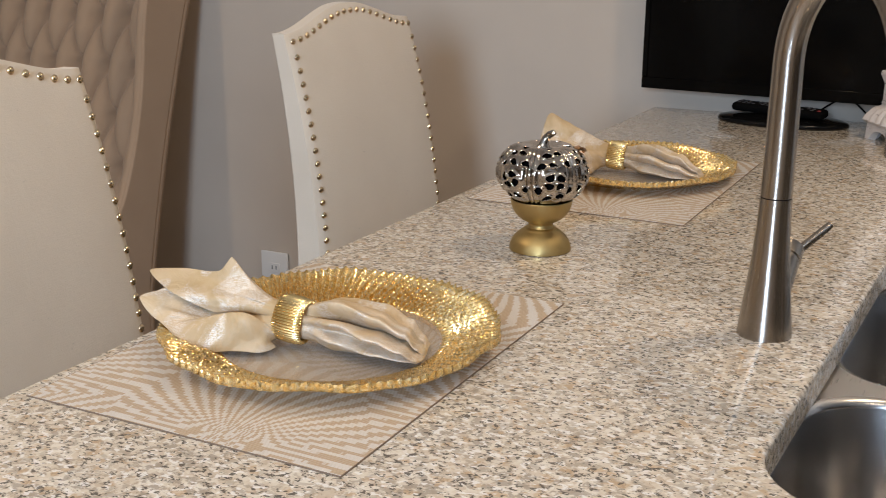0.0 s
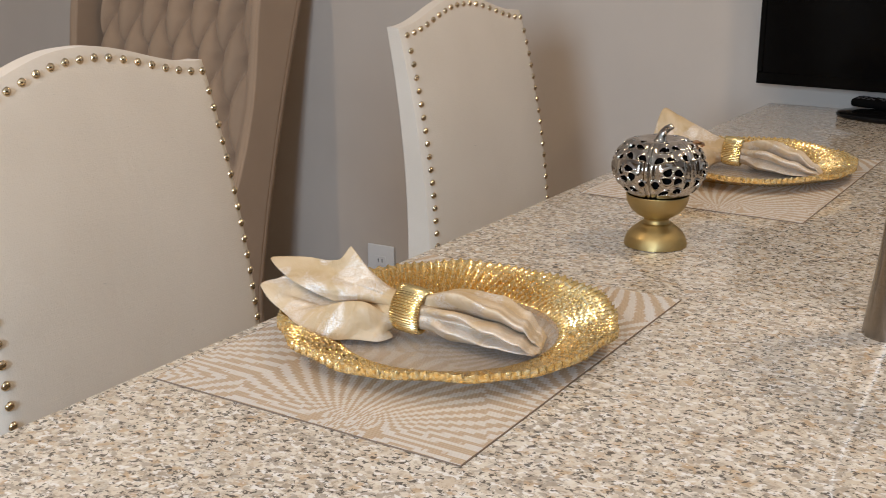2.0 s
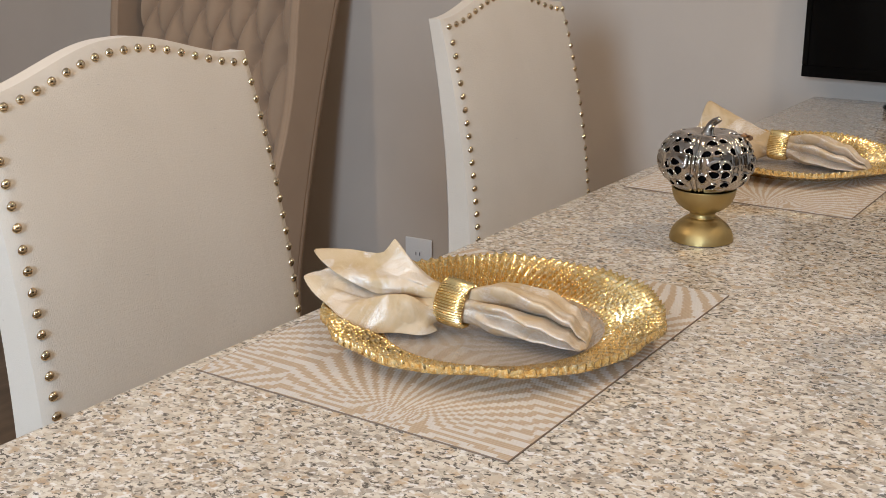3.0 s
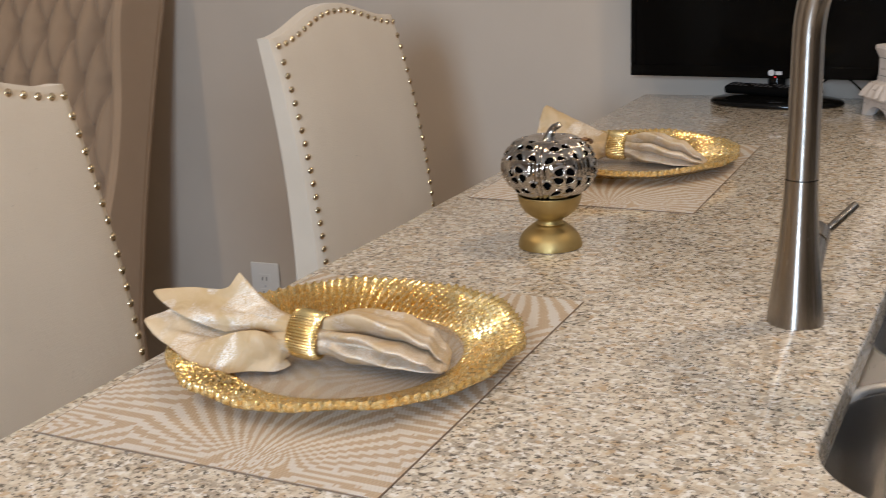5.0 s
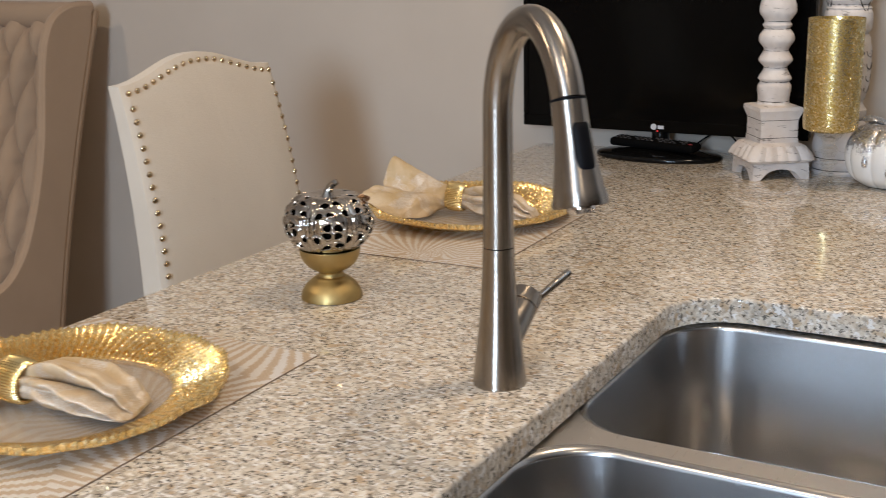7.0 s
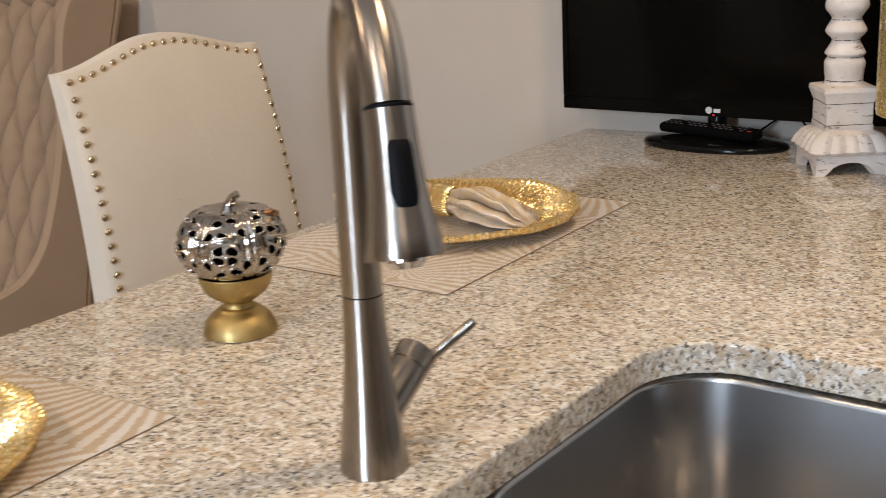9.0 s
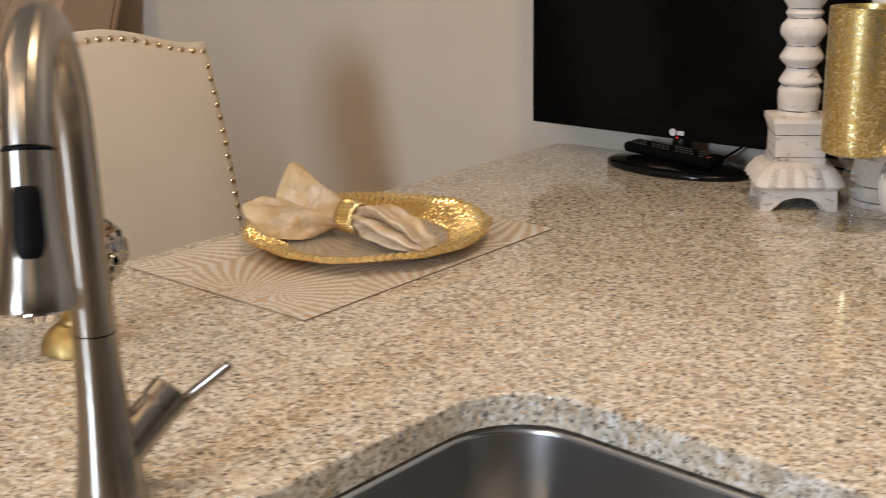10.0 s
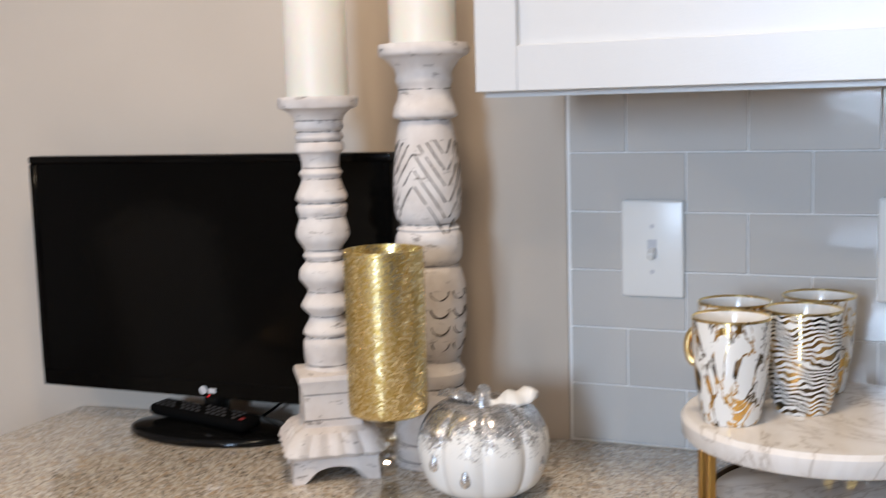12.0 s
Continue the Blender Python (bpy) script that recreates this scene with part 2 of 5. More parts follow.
def chalk():
    """Chalk-white carved wood with dark rubbed marks."""
    m = Mat("distressed_white_wood", rough=0.7)
    base = m.ramp(m.noise(18, 5, 0.6), (0.3, (0.60, 0.54, 0.50)), (0.65, (0.76, 0.72, 0.69)))
    chip = m.noise(60, 5, 0.72, co=m.mapped((0.6, 0.6, 2.2)))
    mark = m.ramp(chip, (0.60, 0.0), (0.66, 1.0))
    m.colour(m.mix(m.math("MULTIPLY", mark, 0.7), base, (0.12, 0.095, 0.075)))
    m.bump(m.math("SUBTRACT", m.noise(60, 4), mark), 0.4, 0.002)
    return m.m


M_CHALK = chalk()


# near-black for carved lines: their shade and rubbed finish put into one colour
def crevice_shade():
    m = Mat("crevice_shade_and_rub", rough=0.8)
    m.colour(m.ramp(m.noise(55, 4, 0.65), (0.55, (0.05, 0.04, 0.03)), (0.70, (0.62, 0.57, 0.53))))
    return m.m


M_CREVICE_SHADE = crevice_shade()
M_WAX = Mat("candle_wax", (0.80, 0.76, 0.68), 0.45, 0.0, Subsurface_Weight=0.3, Subsurface_Scale=0.02).m
M_BLACK_GLOSS = Mat("black_gloss", (0.004, 0.004, 0.004), 0.12, 0.0, Specular_IOR_Level=0.2).m
M_BLACK_MATT = Mat("matt_black", (0.004, 0.004, 0.004), 0.9, 0.0, Specular_IOR_Level=0.02).m
M_SCREEN = Mat("screen_glass", (0.002, 0.002, 0.002), 0.12, 0.0, Specular_IOR_Level=0.11).m
M_GREY = Mat("grey_print", (0.55, 0.55, 0.57), 0.4).m
M_KEY = Mat("remote_key_print", (0.045, 0.045, 0.048), 0.5).m
M_RED_KEY = Mat("red_key", (0.25, 0.02, 0.02), 0.5).m
M_RED = Mat("red_light", (0.6, 0.02, 0.02), 0.4, 0.0, Emission_Color=(1, 0.02, 0.02, 1), Emission_Strength=0.6).m
M_LAMP = Mat("lamp_disc", (1, 1, 1), 0.5, 0.0, Emission_Color=(1.0, 0.78, 0.52, 1), Emission_Strength=6.0).m


def glitter(name, deep, bright, density=600):
    m = Mat(name, rough=0.25, metal=0.88)
    v = m.voronoi(density, co=m.mapped((0.9, 0.9, 1.0), rot=(0.35, 0.25, 0)))
    sep = m.node("ShaderNodeSeparateColor")
    spark = sep.outputs[0]
    m.link(v.outputs["Color"], sep.inputs[0])
    m.colour(m.ramp(spark, (0.0, deep), (0.72, tuple((a + b) / 2 for a, b in zip(deep, bright))), (0.9, bright)))
    m.into(m.ramp(spark, (0.0, 0.5), (1.0, 0.15)), "Roughness")
    m.bump(sep.outputs[1], 1.0, 0.0020)
    return m.m


M_GOLD_GLITTER = glitter("gold_glitter", (0.50, 0.33, 0.055), (1.0, 0.88, 0.55), 420)


def pumpkin_white():
    """White glaze with silver glitter that thins out from the crown downwards."""
    m = Mat("glittered_white_glaze", rough=0.22)
    z = m.node("ShaderNodeSeparateXYZ")
    m.link(m.co, z.inputs[0])
    edge = m.math("ADD", m.math("MULTIPLY", z.outputs[2], 11.0), m.math("MULTIPLY", m.noise(28, 4, 0.6), 1.1))
    mask = m.ramp(m.math("MULTIPLY", m.math("ADD", edge, m.math("MULTIPLY", m.noise(420, 1), 0.5)), 0.5), (0.80, 0.0), (0.88, 1.0))
    v = m.voronoi(520)
    sep = m.node("ShaderNodeSeparateColor")
    m.link(v.outputs["Color"], sep.inputs[0])
    m.colour(m.mix(mask, (0.80, 0.79, 0.76), m.ramp(sep.outputs[0], (0.2, (0.40, 0.40, 0.41)), (0.9, (0.92, 0.92, 0.92)))))
    m.into(m.math("MULTIPLY", mask, 0.85), "Metallic")
    m.bump(m.math("MULTIPLY", sep.outputs[1], mask), 1.0, 0.0022)
    return m.m


M_PUMPKIN = pumpkin_white()
M_SILVER_GLITTER = glitter("silver_glitter", (0.45, 0.45, 0.46), (0.92, 0.92, 0.92), 520)


def marble():
    m = Mat("white_marble", rough=0.15)
    v = m.noise(7, 5, 0.6, warp=1.4)
    vein = m.math("ABSOLUTE", m.math("SUBTRACT", v, 0.5))
    m.colour(m.ramp(vein, (0.0, (0.55, 0.50, 0.45)), (0.02, (0.74, 0.70, 0.66)), (0.1, (0.80, 0.77, 0.74))))
    return m.m


M_MARBLE = marble()


def mug_paint(name, kind):
    m = Mat(name, rough=0.12)
    if kind == "veined":
        v = m.noise(26, 4, 0.6, co=m.mapped((1, 1, 0.45)), warp=1.5)
        band = m.ramp(m.math("ABSOLUTE", m.math("SUBTRACT", v, 0.5)), (0.016, 1.0), (0.03, 0.0))
        blot = m.ramp(m.noise(17, 2, co=m.mapped((1, 1, 0.4), loc=(3, 0, 1))), (0.62, 0.0), (0.65, 1.0))
        mask = m.math("MAXIMUM", band, blot)
        tone = m.ramp(m.noise(40, 1), (0.42, (0.10, 0.08, 0.05)), (0.55, (0.75, 0.48, 0.14)))
    else:
        w = m.node("ShaderNodeTexWave")
        w.inputs["Scale"].default_value, w.inputs["Distortion"].default_value = 56.0, 17.0
        w.inputs["Detail"].default_value, w.inputs["Detail Scale"].default_value = 2.0, 0.6
        w.bands_direction = "Z"
        m.link(m.co, w.inputs["Vector"])
        mask = m.ramp(w.outputs["Fac"], (0.48, 0.0), (0.56, 1.0))
        tone = m.ramp(m.noise(25, 1), (0.45, (0.10, 0.08, 0.05)), (0.55, (0.66, 0.46, 0.18)))
    m.colour(m.mix(mask, (0.80, 0.79, 0.76), tone))
    m.into(m.math("MULTIPLY", mask, 0.95), "Metallic")
    return m.m


M_MUG_A = mug_paint("veined_gold_glaze", "veined")
M_MUG_B = mug_paint("wavy_gold_glaze", "wavy")
M_CERAMIC = Mat("white_ceramic", (0.80, 0.78, 0.74), 0.12).m


def tile_mat():
    m = Mat("grey_glazed_tile", rough=0.1)
    info = m.node("ShaderNodeObjectInfo")
    m.colour(m.ramp(info.outputs["Random"], (0.0, (0.53, 0.515, 0.49)), (1.0, (0.58, 0.565, 0.54))))
    m.bump(m.noise(22, 2), 0.12, 0.002)
    return m.m


M_TILE = tile_mat()
M_GROUT = Mat("white_grout", (0.88, 0.87, 0.85), 0.7).m

# ---- mesh helpers ----


def mesh_of(name, bm, mat, smooth=True, angle=40):
    bmesh.ops.recalc_face_normals(bm, faces=bm.faces)
    me = bpy.data.meshes.new(name)
    limit = radians(angle)
    for f in bm.faces:
        f.smooth = smooth
    if smooth:
        for e in bm.edges:
            if len(e.link_faces) == 2 and e.calc_face_angle(0) > limit:
                e.smooth = False
    bm.to_mesh(me)
    bm.free()
    me.materials.append(mat)
    return me


def part(name, bm, mat, parent, label="", smooth=True, angle=40):
    ob = new(name, mesh_of(name, bm, mat, smooth, angle))
    ob.parent = parent
    if label:
        tagged(ob, label)
    return ob


def share(name, me, parent, m, label=""):
    ob = new(name, me)
    ob.parent = parent
    ob.matrix_basis = m
    if label:
        tagged(ob, label)
    return ob


def thing(name, m, label, category, group="", kind=""):
    ob = new(name)
    ob.empty_display_size = 0.05
    ob.matrix_basis = m
    return tagged(ob, label, category, group, kind)


def solid(name, bm, mat, m, label, category, group="", kind="", angle=40):
    ob = new(name, mesh_of(name, bm, mat, True, angle))
    ob.matrix_basis = m
    return tagged(ob, label, category, group, kind)


def box(x0, x1, y0, y1, z0, z1, bevel=0.0, segs=2, bm=None):
    bm = bm or bmesh.new()
    r = bmesh.ops.create_cube(bm, size=1.0)
    vs = r["verts"]
    for v in vs:
        v.co = Vector(((x0 + x1) / 2 + v.co.x * (x1 - x0), (y0 + y1) / 2 + v.co.y * (y1 - y0), (z0 + z1) / 2 + v.co.z * (z1 - z0)))
    if bevel:
        es = {e for v in vs for e in v.link_edges}
        bmesh.ops.bevel(bm, geom=list(es), offset=bevel, segments=segs, profile=0.5, affect="EDGES")
    return bm


def lathe(profile, n=48, bm=None, lobes=None, closed=False):
    """Turns (r, z) pairs round z. lobes(theta, r, z) may change the radius."""
    bm = bm or bmesh.new()
    rings = []
    for r, z in profile:
        if r < 1e-6:
            rings.append([bm.verts.new((0, 0, z))])
            continue
        ring = []
        for i in range(n):
            a = 2 * math.pi * i / n
            rr = lobes(a, r, z) if lobes else r
            ring.append(bm.verts.new((rr * math.cos(a), rr * math.sin(a), z)))
        rings.append(ring)
    pairs = list(zip(rings, rings[1:]))
    if closed:
        pairs.append((rings[-1], rings[0]))
    for a, b in pairs:
        for i in range(n):
            j = (i + 1) % n
            if len(a) == 1 and len(b) == 1:
                continue
            if len(a) == 1:
                bm.faces.new((a[0], b[i], b[j]))
            elif len(b) == 1:
                bm.faces.new((a[i], a[j], b[0]))
            else:
                bm.faces.new((a[i], a[j], b[j], b[i]))
    return bm


def smooth_profile(points, steps=5):
    """A Catmull-Rom curve through (r, z) points."""
    out = []
    p = [points[0], *points, points[-1]]
    for i in range(1, len(p) - 2):
        for k in range(steps):
            t = k / steps
            q = []
            for c in (0, 1):
                a, b, d, e = p[i - 1][c], p[i][c], p[i + 1][c], p[i + 2][c]
                q.append(0.5 * (2 * b + (d - a) * t + (2 * a - 5 * b + 4 * d - e) * t * t + (3 * b - a - 3 * d + e) * t ** 3))
            out.append((q[0] if points[0][0] < 0 else max(q[0], 0.0), q[1]))
    out.append(points[-1])
    return out


def tube(points, radii, n=20, bm=None, cap=True):
    """A round tube along points with a radius at each."""
    bm = bm or bmesh.new()
    pts = [Vector(p) for p in points]
    radii = radii if isinstance(radii, (list, tuple)) else [radii] * len(pts)
    rings, up = [], None
    for i, p in enumerate(pts):
        d = (pts[min(i + 1, len(pts) - 1)] - pts[max(i - 1, 0)]).normalized()
        if up is None:
            up = Vector((0, 0, 1)) if abs(d.z) < 0.9 else Vector((1, 0, 0))
        up = (up - d * up.dot(d)).normalized()
        side = d.cross(up)
        rings.append([bm.verts.new(p + (side * math.cos(2 * math.pi * k / n) + up * math.sin(2 * math.pi * k / n)) * radii[i]) for k in range(n)])
    for a, b in zip(rings, rings[1:]):
        for k in range(n):
            bm.faces.new((a[k], a[(k + 1) % n], b[(k + 1) % n], b[k]))
    if cap:
        bm.faces.new(rings[0][::-1])
        bm.faces.new(rings[-1])
    return bm


def grid(nu, nv, fn, bm=None, wrap_u=False):
    bm = bm or bmesh.new()
    rows = [[bm.verts.new(fn(i / (nu if wrap_u else nu - 1), j / (nv - 1))) for i in range(nu)] for j in range(nv)]
    for j in range(nv - 1):
        for i in range(nu if wrap_u else nu - 1):
            k = (i + 1) % nu
            bm.faces.new((rows[j][i], rows[j][k], rows[j + 1][k], rows[j + 1][i]))
    return bm, rows


def rounded_rect(x0, x1, y0, y1, r, n=10):
    out = []
    for cx, cy, a0 in ((x1 - r, y1 - r, 0), (x0 + r, y1 - r, 90), (x0 + r, y0 + r, 180), (x1 - r, y0 + r, 270)):
        for k in range(n + 1):
            a = radians(a0 + 90 * k / n)
            out.append((cx + r * math.cos(a), cy + r * math.sin(a)))
    return out


def loft(loops, bm=None, cap_first=False, cap_last=False):
    bm = bm or bmesh.new()
    rings = [[bm.verts.new(p) for p in loop] for loop in loops]
    n = len(rings[0])
    for a, b in zip(rings, rings[1:]):
        for k in range(n):
            bm.faces.new((a[k], a[(k + 1) % n], b[(k + 1) % n], b[k]))
    if cap_first:
        bm.faces.new(rings[0][::-1])
    if cap_last:
        bm.faces.new(rings[-1])
    return bm


def slab_with_holes(outer, holes, z0, z1, bevel=0.0):
    """A flat slab with an outline and holes through it."""
    bm = bmesh.new()
    edges, loops = [], []
    for loop in (outer, *holes):
        vs = [bm.verts.new((x, y, z1)) for x, y in loop]
        loops.append(vs)
        edges += [bm.edges.new((vs[i], vs[(i + 1) % len(vs)])) for i in range(len(vs))]
    bmesh.ops.triangle_fill(bm, use_beauty=True, use_dissolve=False, edges=edges)
    faces = list(bm.faces)
    rim = [e for e in bm.edges if len(e.link_faces) == 1]
    low = bmesh.ops.extrude_face_region(bm, geom=faces)
    for v in (g for g in low["geom"] if isinstance(g, bmesh.types.BMVert)):
        v.co.z = z0
    if bevel:
        tops = [e for e in rim if e.is_valid]
        bmesh.ops.bevel(bm, geom=tops, offset=bevel, segments=3, profile=0.5, affect="EDGES")
    return bm


# ---- the room ----
TOP = 0.93
CEIL = 2.68


def wall_y(x):
    """The north wall's face left of the tiles, which runs slightly askew."""
    return 3.283 + 0.084 * x


def prism(outline, z0, z1):
    return loft([[(x, y, z0) for x, y in outline], [(x, y, z1) for x, y in outline]], cap_first=True, cap_last=True)


X_W, X_E, Y_S, Y_N = -3.4, 5.0, -1.4, 3.345
floor = solid("floor", box(X_W - 0.1, X_E + 0.1, Y_S - 0.1, 3.5, -0.05, 0.0), M_FLOOR, Matrix(), "dark wooden floor under the chairs", "floor", kind="structure")
ceiling = solid("ceiling", box(X_W - 0.1, X_E + 0.1, Y_S - 0.1, 3.5, CEIL, CEIL + 0.05), M_CEIL, Matrix(), "plain white painted ceiling", "ceiling", kind="structure")
solid("wall_north", prism([(X_W, wall_y(X_W)), (0.572, 3.340), (0.572, 3.5), (X_W, 3.5)], 0, CEIL), M_WALL, Matrix(),
      "greige painted wall behind the television and chairs", "wall", kind="structure")
wall_tiled = solid("wall_tiled", box(0.572, X_E, Y_N, 3.5, 0, CEIL), M_GROUT, Matrix(), "wall with grey subway tile backsplash", "wall", kind="structure")
solid("wall_west", box(X_W - 0.1, X_W, Y_S, 3.5, 0, CEIL), M_WALL, Matrix(), "plain greige painted wall", "wall", kind="structure")
# out of view; its dark colour is added to deepen reflections in the steel
solid("wall_east", box(X_E, X_E + 0.1, Y_S, 3.5, 0, CEIL), M_WALL_EAST, Matrix(), "unseen closing wall, made dark brown to darken reflections in the metal", "wall", kind="structure")
bm = bmesh.new()
xs = [X_W, 0.45, 1.11, X_E]
for i in range(3):
    if i % 2 == 0:
        box(xs[i], xs[i + 1], Y_S - 0.12, Y_S, 0, CEIL, bm=bm)
    else:
        box(xs[i], xs[i + 1], Y_S - 0.12, Y_S, 0, 1.28, bm=bm)
        box(xs[i], xs[i + 1], Y_S - 0.12, Y_S, 2.27, CEIL, bm=bm)
solid("wall_south", bm, M_WALL, Matrix(), "greige wall with a window opening", "wall", kind="structure")
for lx, ly in LAMPS:
    lamp = thing("ceiling_downlight", pose(lx, ly, CEIL), "round recessed ceiling downlight with warm glow", "lamp", "ceiling lights")
    part("trim_ring", lathe([(0.062, -0.002), (0.082, -0.006), (0.084, 0.0), (0.062, 0.0)], 32, closed=True), M_WHITE, lamp)
    part("diffuser", lathe([(0.0, -0.001), (0.062, -0.001)], 32), M_LAMP, lamp)

# tiles: 3 by 6 inch pieces in half bond
TP, TL, TX = 0.0785, 0.157, 0.576


def tile_mesh(w):
    return mesh_of("tile", box(0.0009, w - 0.0009, -0.0024, 0.004, 0.0009, TP - 0.0009, 0.0012, 1), M_TILE)


full, half = tile_mesh(TL), tile_mesh(TL / 2)
for row in range(6):
    z = 1.3995 - (row + 1) * TP
    x = TX
    if row % 2 == 0:
        share("tile", half, wall_tiled, pose(x, Y_N, z))
        x += TL / 2
    while x + TL < 2.0:
        share("tile", full, wall_tiled, pose(x, Y_N, z))
        x += TL

# ---- the counter ----
S = (0.424, 0.835, 1.585, 2.318)  # the sink's cut-out: x0, x1, y0, y1
outer = [(-0.165, 0.15), (0.95, 0.15), (0.95, 2.68), (2.3, 2.68), (2.3, 3.335), (0.574, 3.335), (0.571, wall_y(0.571) - 0.002), (-0.217, wall_y(-0.217) - 0.002)]
worktop = solid("granite_worktop", slab_with_holes(outer, [rounded_rect(*S, 0.085, 12)], TOP - 0.032, TOP, 0.004), M_GRANITE, Matrix(),
                "polished beige speckled granite worktop of a peninsula", "worktop", kind="structure")
solid("peninsula_base", slab_with_holes([(0.08, 0.2), (0.90, 0.2), (0.90, 2.73), (2.28, 2.73), (2.28, 3.325), (0.08, 3.28)], [rounded_rect(0.38, 0.88, 1.5, 2.4, 0.03, 3)], 0.0, TOP - 0.036), M_WHITE,
      Matrix(), "white painted cabinet base under the worktop", "base cabinet", kind="structure")


def sink():
    s = thing("double_sink", pose(0, 0, 0), "undermounted brushed steel double bowl sink", "sink")
    x0, x1, y0, y1 = S
    bowls = [(x0 - 0.011, x1 + 0.011, 1.942, y1 + 0.010), (x0 - 0.011, x1 + 0.011, y0 - 0.010, 1.912)]
    zr = TOP - 0.037
    deck = slab_with_holes([(x0 - 0.03, y0 - 0.03), (x1 + 0.03, y0 - 0.03), (x1 + 0.03, y1 + 0.03), (x0 - 0.03, y1 + 0.03)],
                           [rounded_rect(*b, 0.075, 12) for b in bowls], zr - 0.002, zr)
    part("rim", deck, M_RIM, s)
    for b in bowls:
        loops = []
        for k in range(5):  # rolled lip
            a = radians(90 * k / 4)
            d = 0.008 * (1 - math.cos(a))
            loops.append([(x, y, zr - d) for x, y in rounded_rect(b[0] + 0.008 * math.sin(a), b[1] - 0.008 * math.sin(a), b[2] + 0.008 * math.sin(a), b[3] - 0.008 * math.sin(a), 0.075, 12)])
        loops.append([(x, y, zr - 0.17) for x, y in rounded_rect(b[0] + 0.014, b[1] - 0.014, b[2] + 0.014, b[3] - 0.014, 0.07, 12)])
        for k in range(1, 6):
            a = radians(90 * k / 5)
            o = 0.014 + 0.035 * (1 - math.cos(a))
            loops.append([(x, y, zr - 0.17 - 0.035 * math.sin(a)) for x, y in rounded_rect(b[0] + o, b[1] - o, b[2] + o, b[3] - o, max(0.07 - o * 0.6, 0.03), 12)])
        bowl = part("bowl", loft(loops, cap_last=True), M_SINK, s)
        cx, cy, zb = (b[0] + b[1]) / 2, (b[2] + b[3]) / 2, zr - 0.205
        dr = part("drain", lathe([(0.0, 0.001), (0.02, 0.001), (0.034, 0.004), (0.043, 0.002), (0.045, 0.0)], 32), M_RIM, bowl)
        dr.location = (cx, cy, zb)
    return s


sink()


def faucet():
    f = thing("kitchen_faucet", pose(0.355, 1.932, TOP), "brushed nickel pull-down kitchen faucet with side lever", "faucet")
    part("base", lathe(smooth_profile([(0.0275, 0.0), (0.0272, 0.004), (0.0245, 0.03), (0.0195, 0.075), (0.0168, 0.115), (0.0158, 0.143)], 4) + [(0.0, 0.143)], 48), M_STEEL, f)
    part("seam_ring", lathe([(0.0150, 0.1425), (0.0150, 0.1445), (0.0, 0.1445)], 40), M_BLACK_RUBBER, f)
    d = Vector((0.132, -0.109, 0)).normalized()
    r = 0.077
    pts, rad = [], []
    for k in range(6):
        pts.append((0, 0, 0.144 + 0.130 * k / 5))
        rad.append(0.0156 - 0.0012 * k / 5)
    zc = 0.274
    for k in range(1, 25):
        a = math.pi * k / 24 * 0.885
        c = d * (r - r * math.cos(a))
        pts.append((c.x, c.y, zc + r * 1.22 * math.sin(a)))
        rad.append(0.0144)
    end = Vector(pts[-1])
    part("spout", tube(pts, rad, 28), M_STEEL, f)
    way = (Vector((0.134, -0.110, 0.219)) - end).normalized()
    turn = (-way).to_track_quat("Z", "Y").to_matrix().to_4x4()
    length = (Vector((0.134, -0.110, 0.219)) - end).length
    head = part("spray_head", lathe([(0.0, 0.0), (0.0148, 0.0), (0.0150, -0.003), (0.0158, -0.03), (0.0178, -length * 0.55), (0.0222, -length * 0.85), (0.0245, -length + 0.004), (0.0240, -length), (0.0205, -length)], 40), M_STEEL, f)
    head.matrix_basis = Matrix.Translation(end) @ turn
    part("collar_line", lathe([(0.0150, -0.0022), (0.01525, -0.0016), (0.01525, -0.0004), (0.0148, 0.0)], 40), M_BLACK_RUBBER, head)
    part("aerator", lathe([(0.0, -length - 0.007), (0.009, -length - 0.006), (0.0125, -length - 0.002), (0.0125, -length + 0.004)], 32), M_CHROME, head)
    part("nozzle_plate", lathe([(0.0, -length + 0.002), (0.0212, -length + 0.002)], 32), M_BLACK_RUBBER, head)
    # black spray button on the front of the head
    inv = (Matrix.Translation(end) @ turn).to_3x3().inverted()
    side = inv @ Vector((0.81, -0.585, 0.0))
    ang = math.atan2(side.y, side.x)
    pad, _ = grid(7, 17, lambda u, v: (lambda a, zz: ((0.0166 + 0.0058 * max(0, (-zz - 0.03) / length) + 0.0022 * (1 - abs(2 * u - 1) ** 3) * (1 - abs(2 * v - 1) ** 6)) * math.cos(ang + a),
                                                      (0.0166 + 0.0058 * max(0, (-zz - 0.03) / length) + 0.0022 * (1 - abs(2 * u - 1) ** 3) * (1 - abs(2 * v - 1) ** 6)) * math.sin(ang + a), zz))(
        (u - 0.5) * 1.05 * (1 - 0.30 * abs(2 * v - 1) ** 9), -length * (0.24 + 0.46 * v)))
    part("spray_button", pad, M_BLACK_RUBBER, head, "black rubber button")
    # side lever
    h0, h1 = Vector((0.004, 0.008, 0.045)), Vector((0.004, 0.058, 0.079))
    hub = part("valve_hub", tube([h0, h0.lerp(h1, 0.68), h0.lerp(h1, 0.69), h0.lerp(h1, 0.72), h0.lerp(h1, 0.73), h0.lerp(h1, 0.97), h1], [0.0165, 0.0165, 0.0155, 0.0155, 0.0170, 0.0170, 0.0150], 28), M_STEEL, f)
    l0, l1 = Vector((0.010, 0.062, 0.070)), Vector((0.040, 0.086, 0.101))
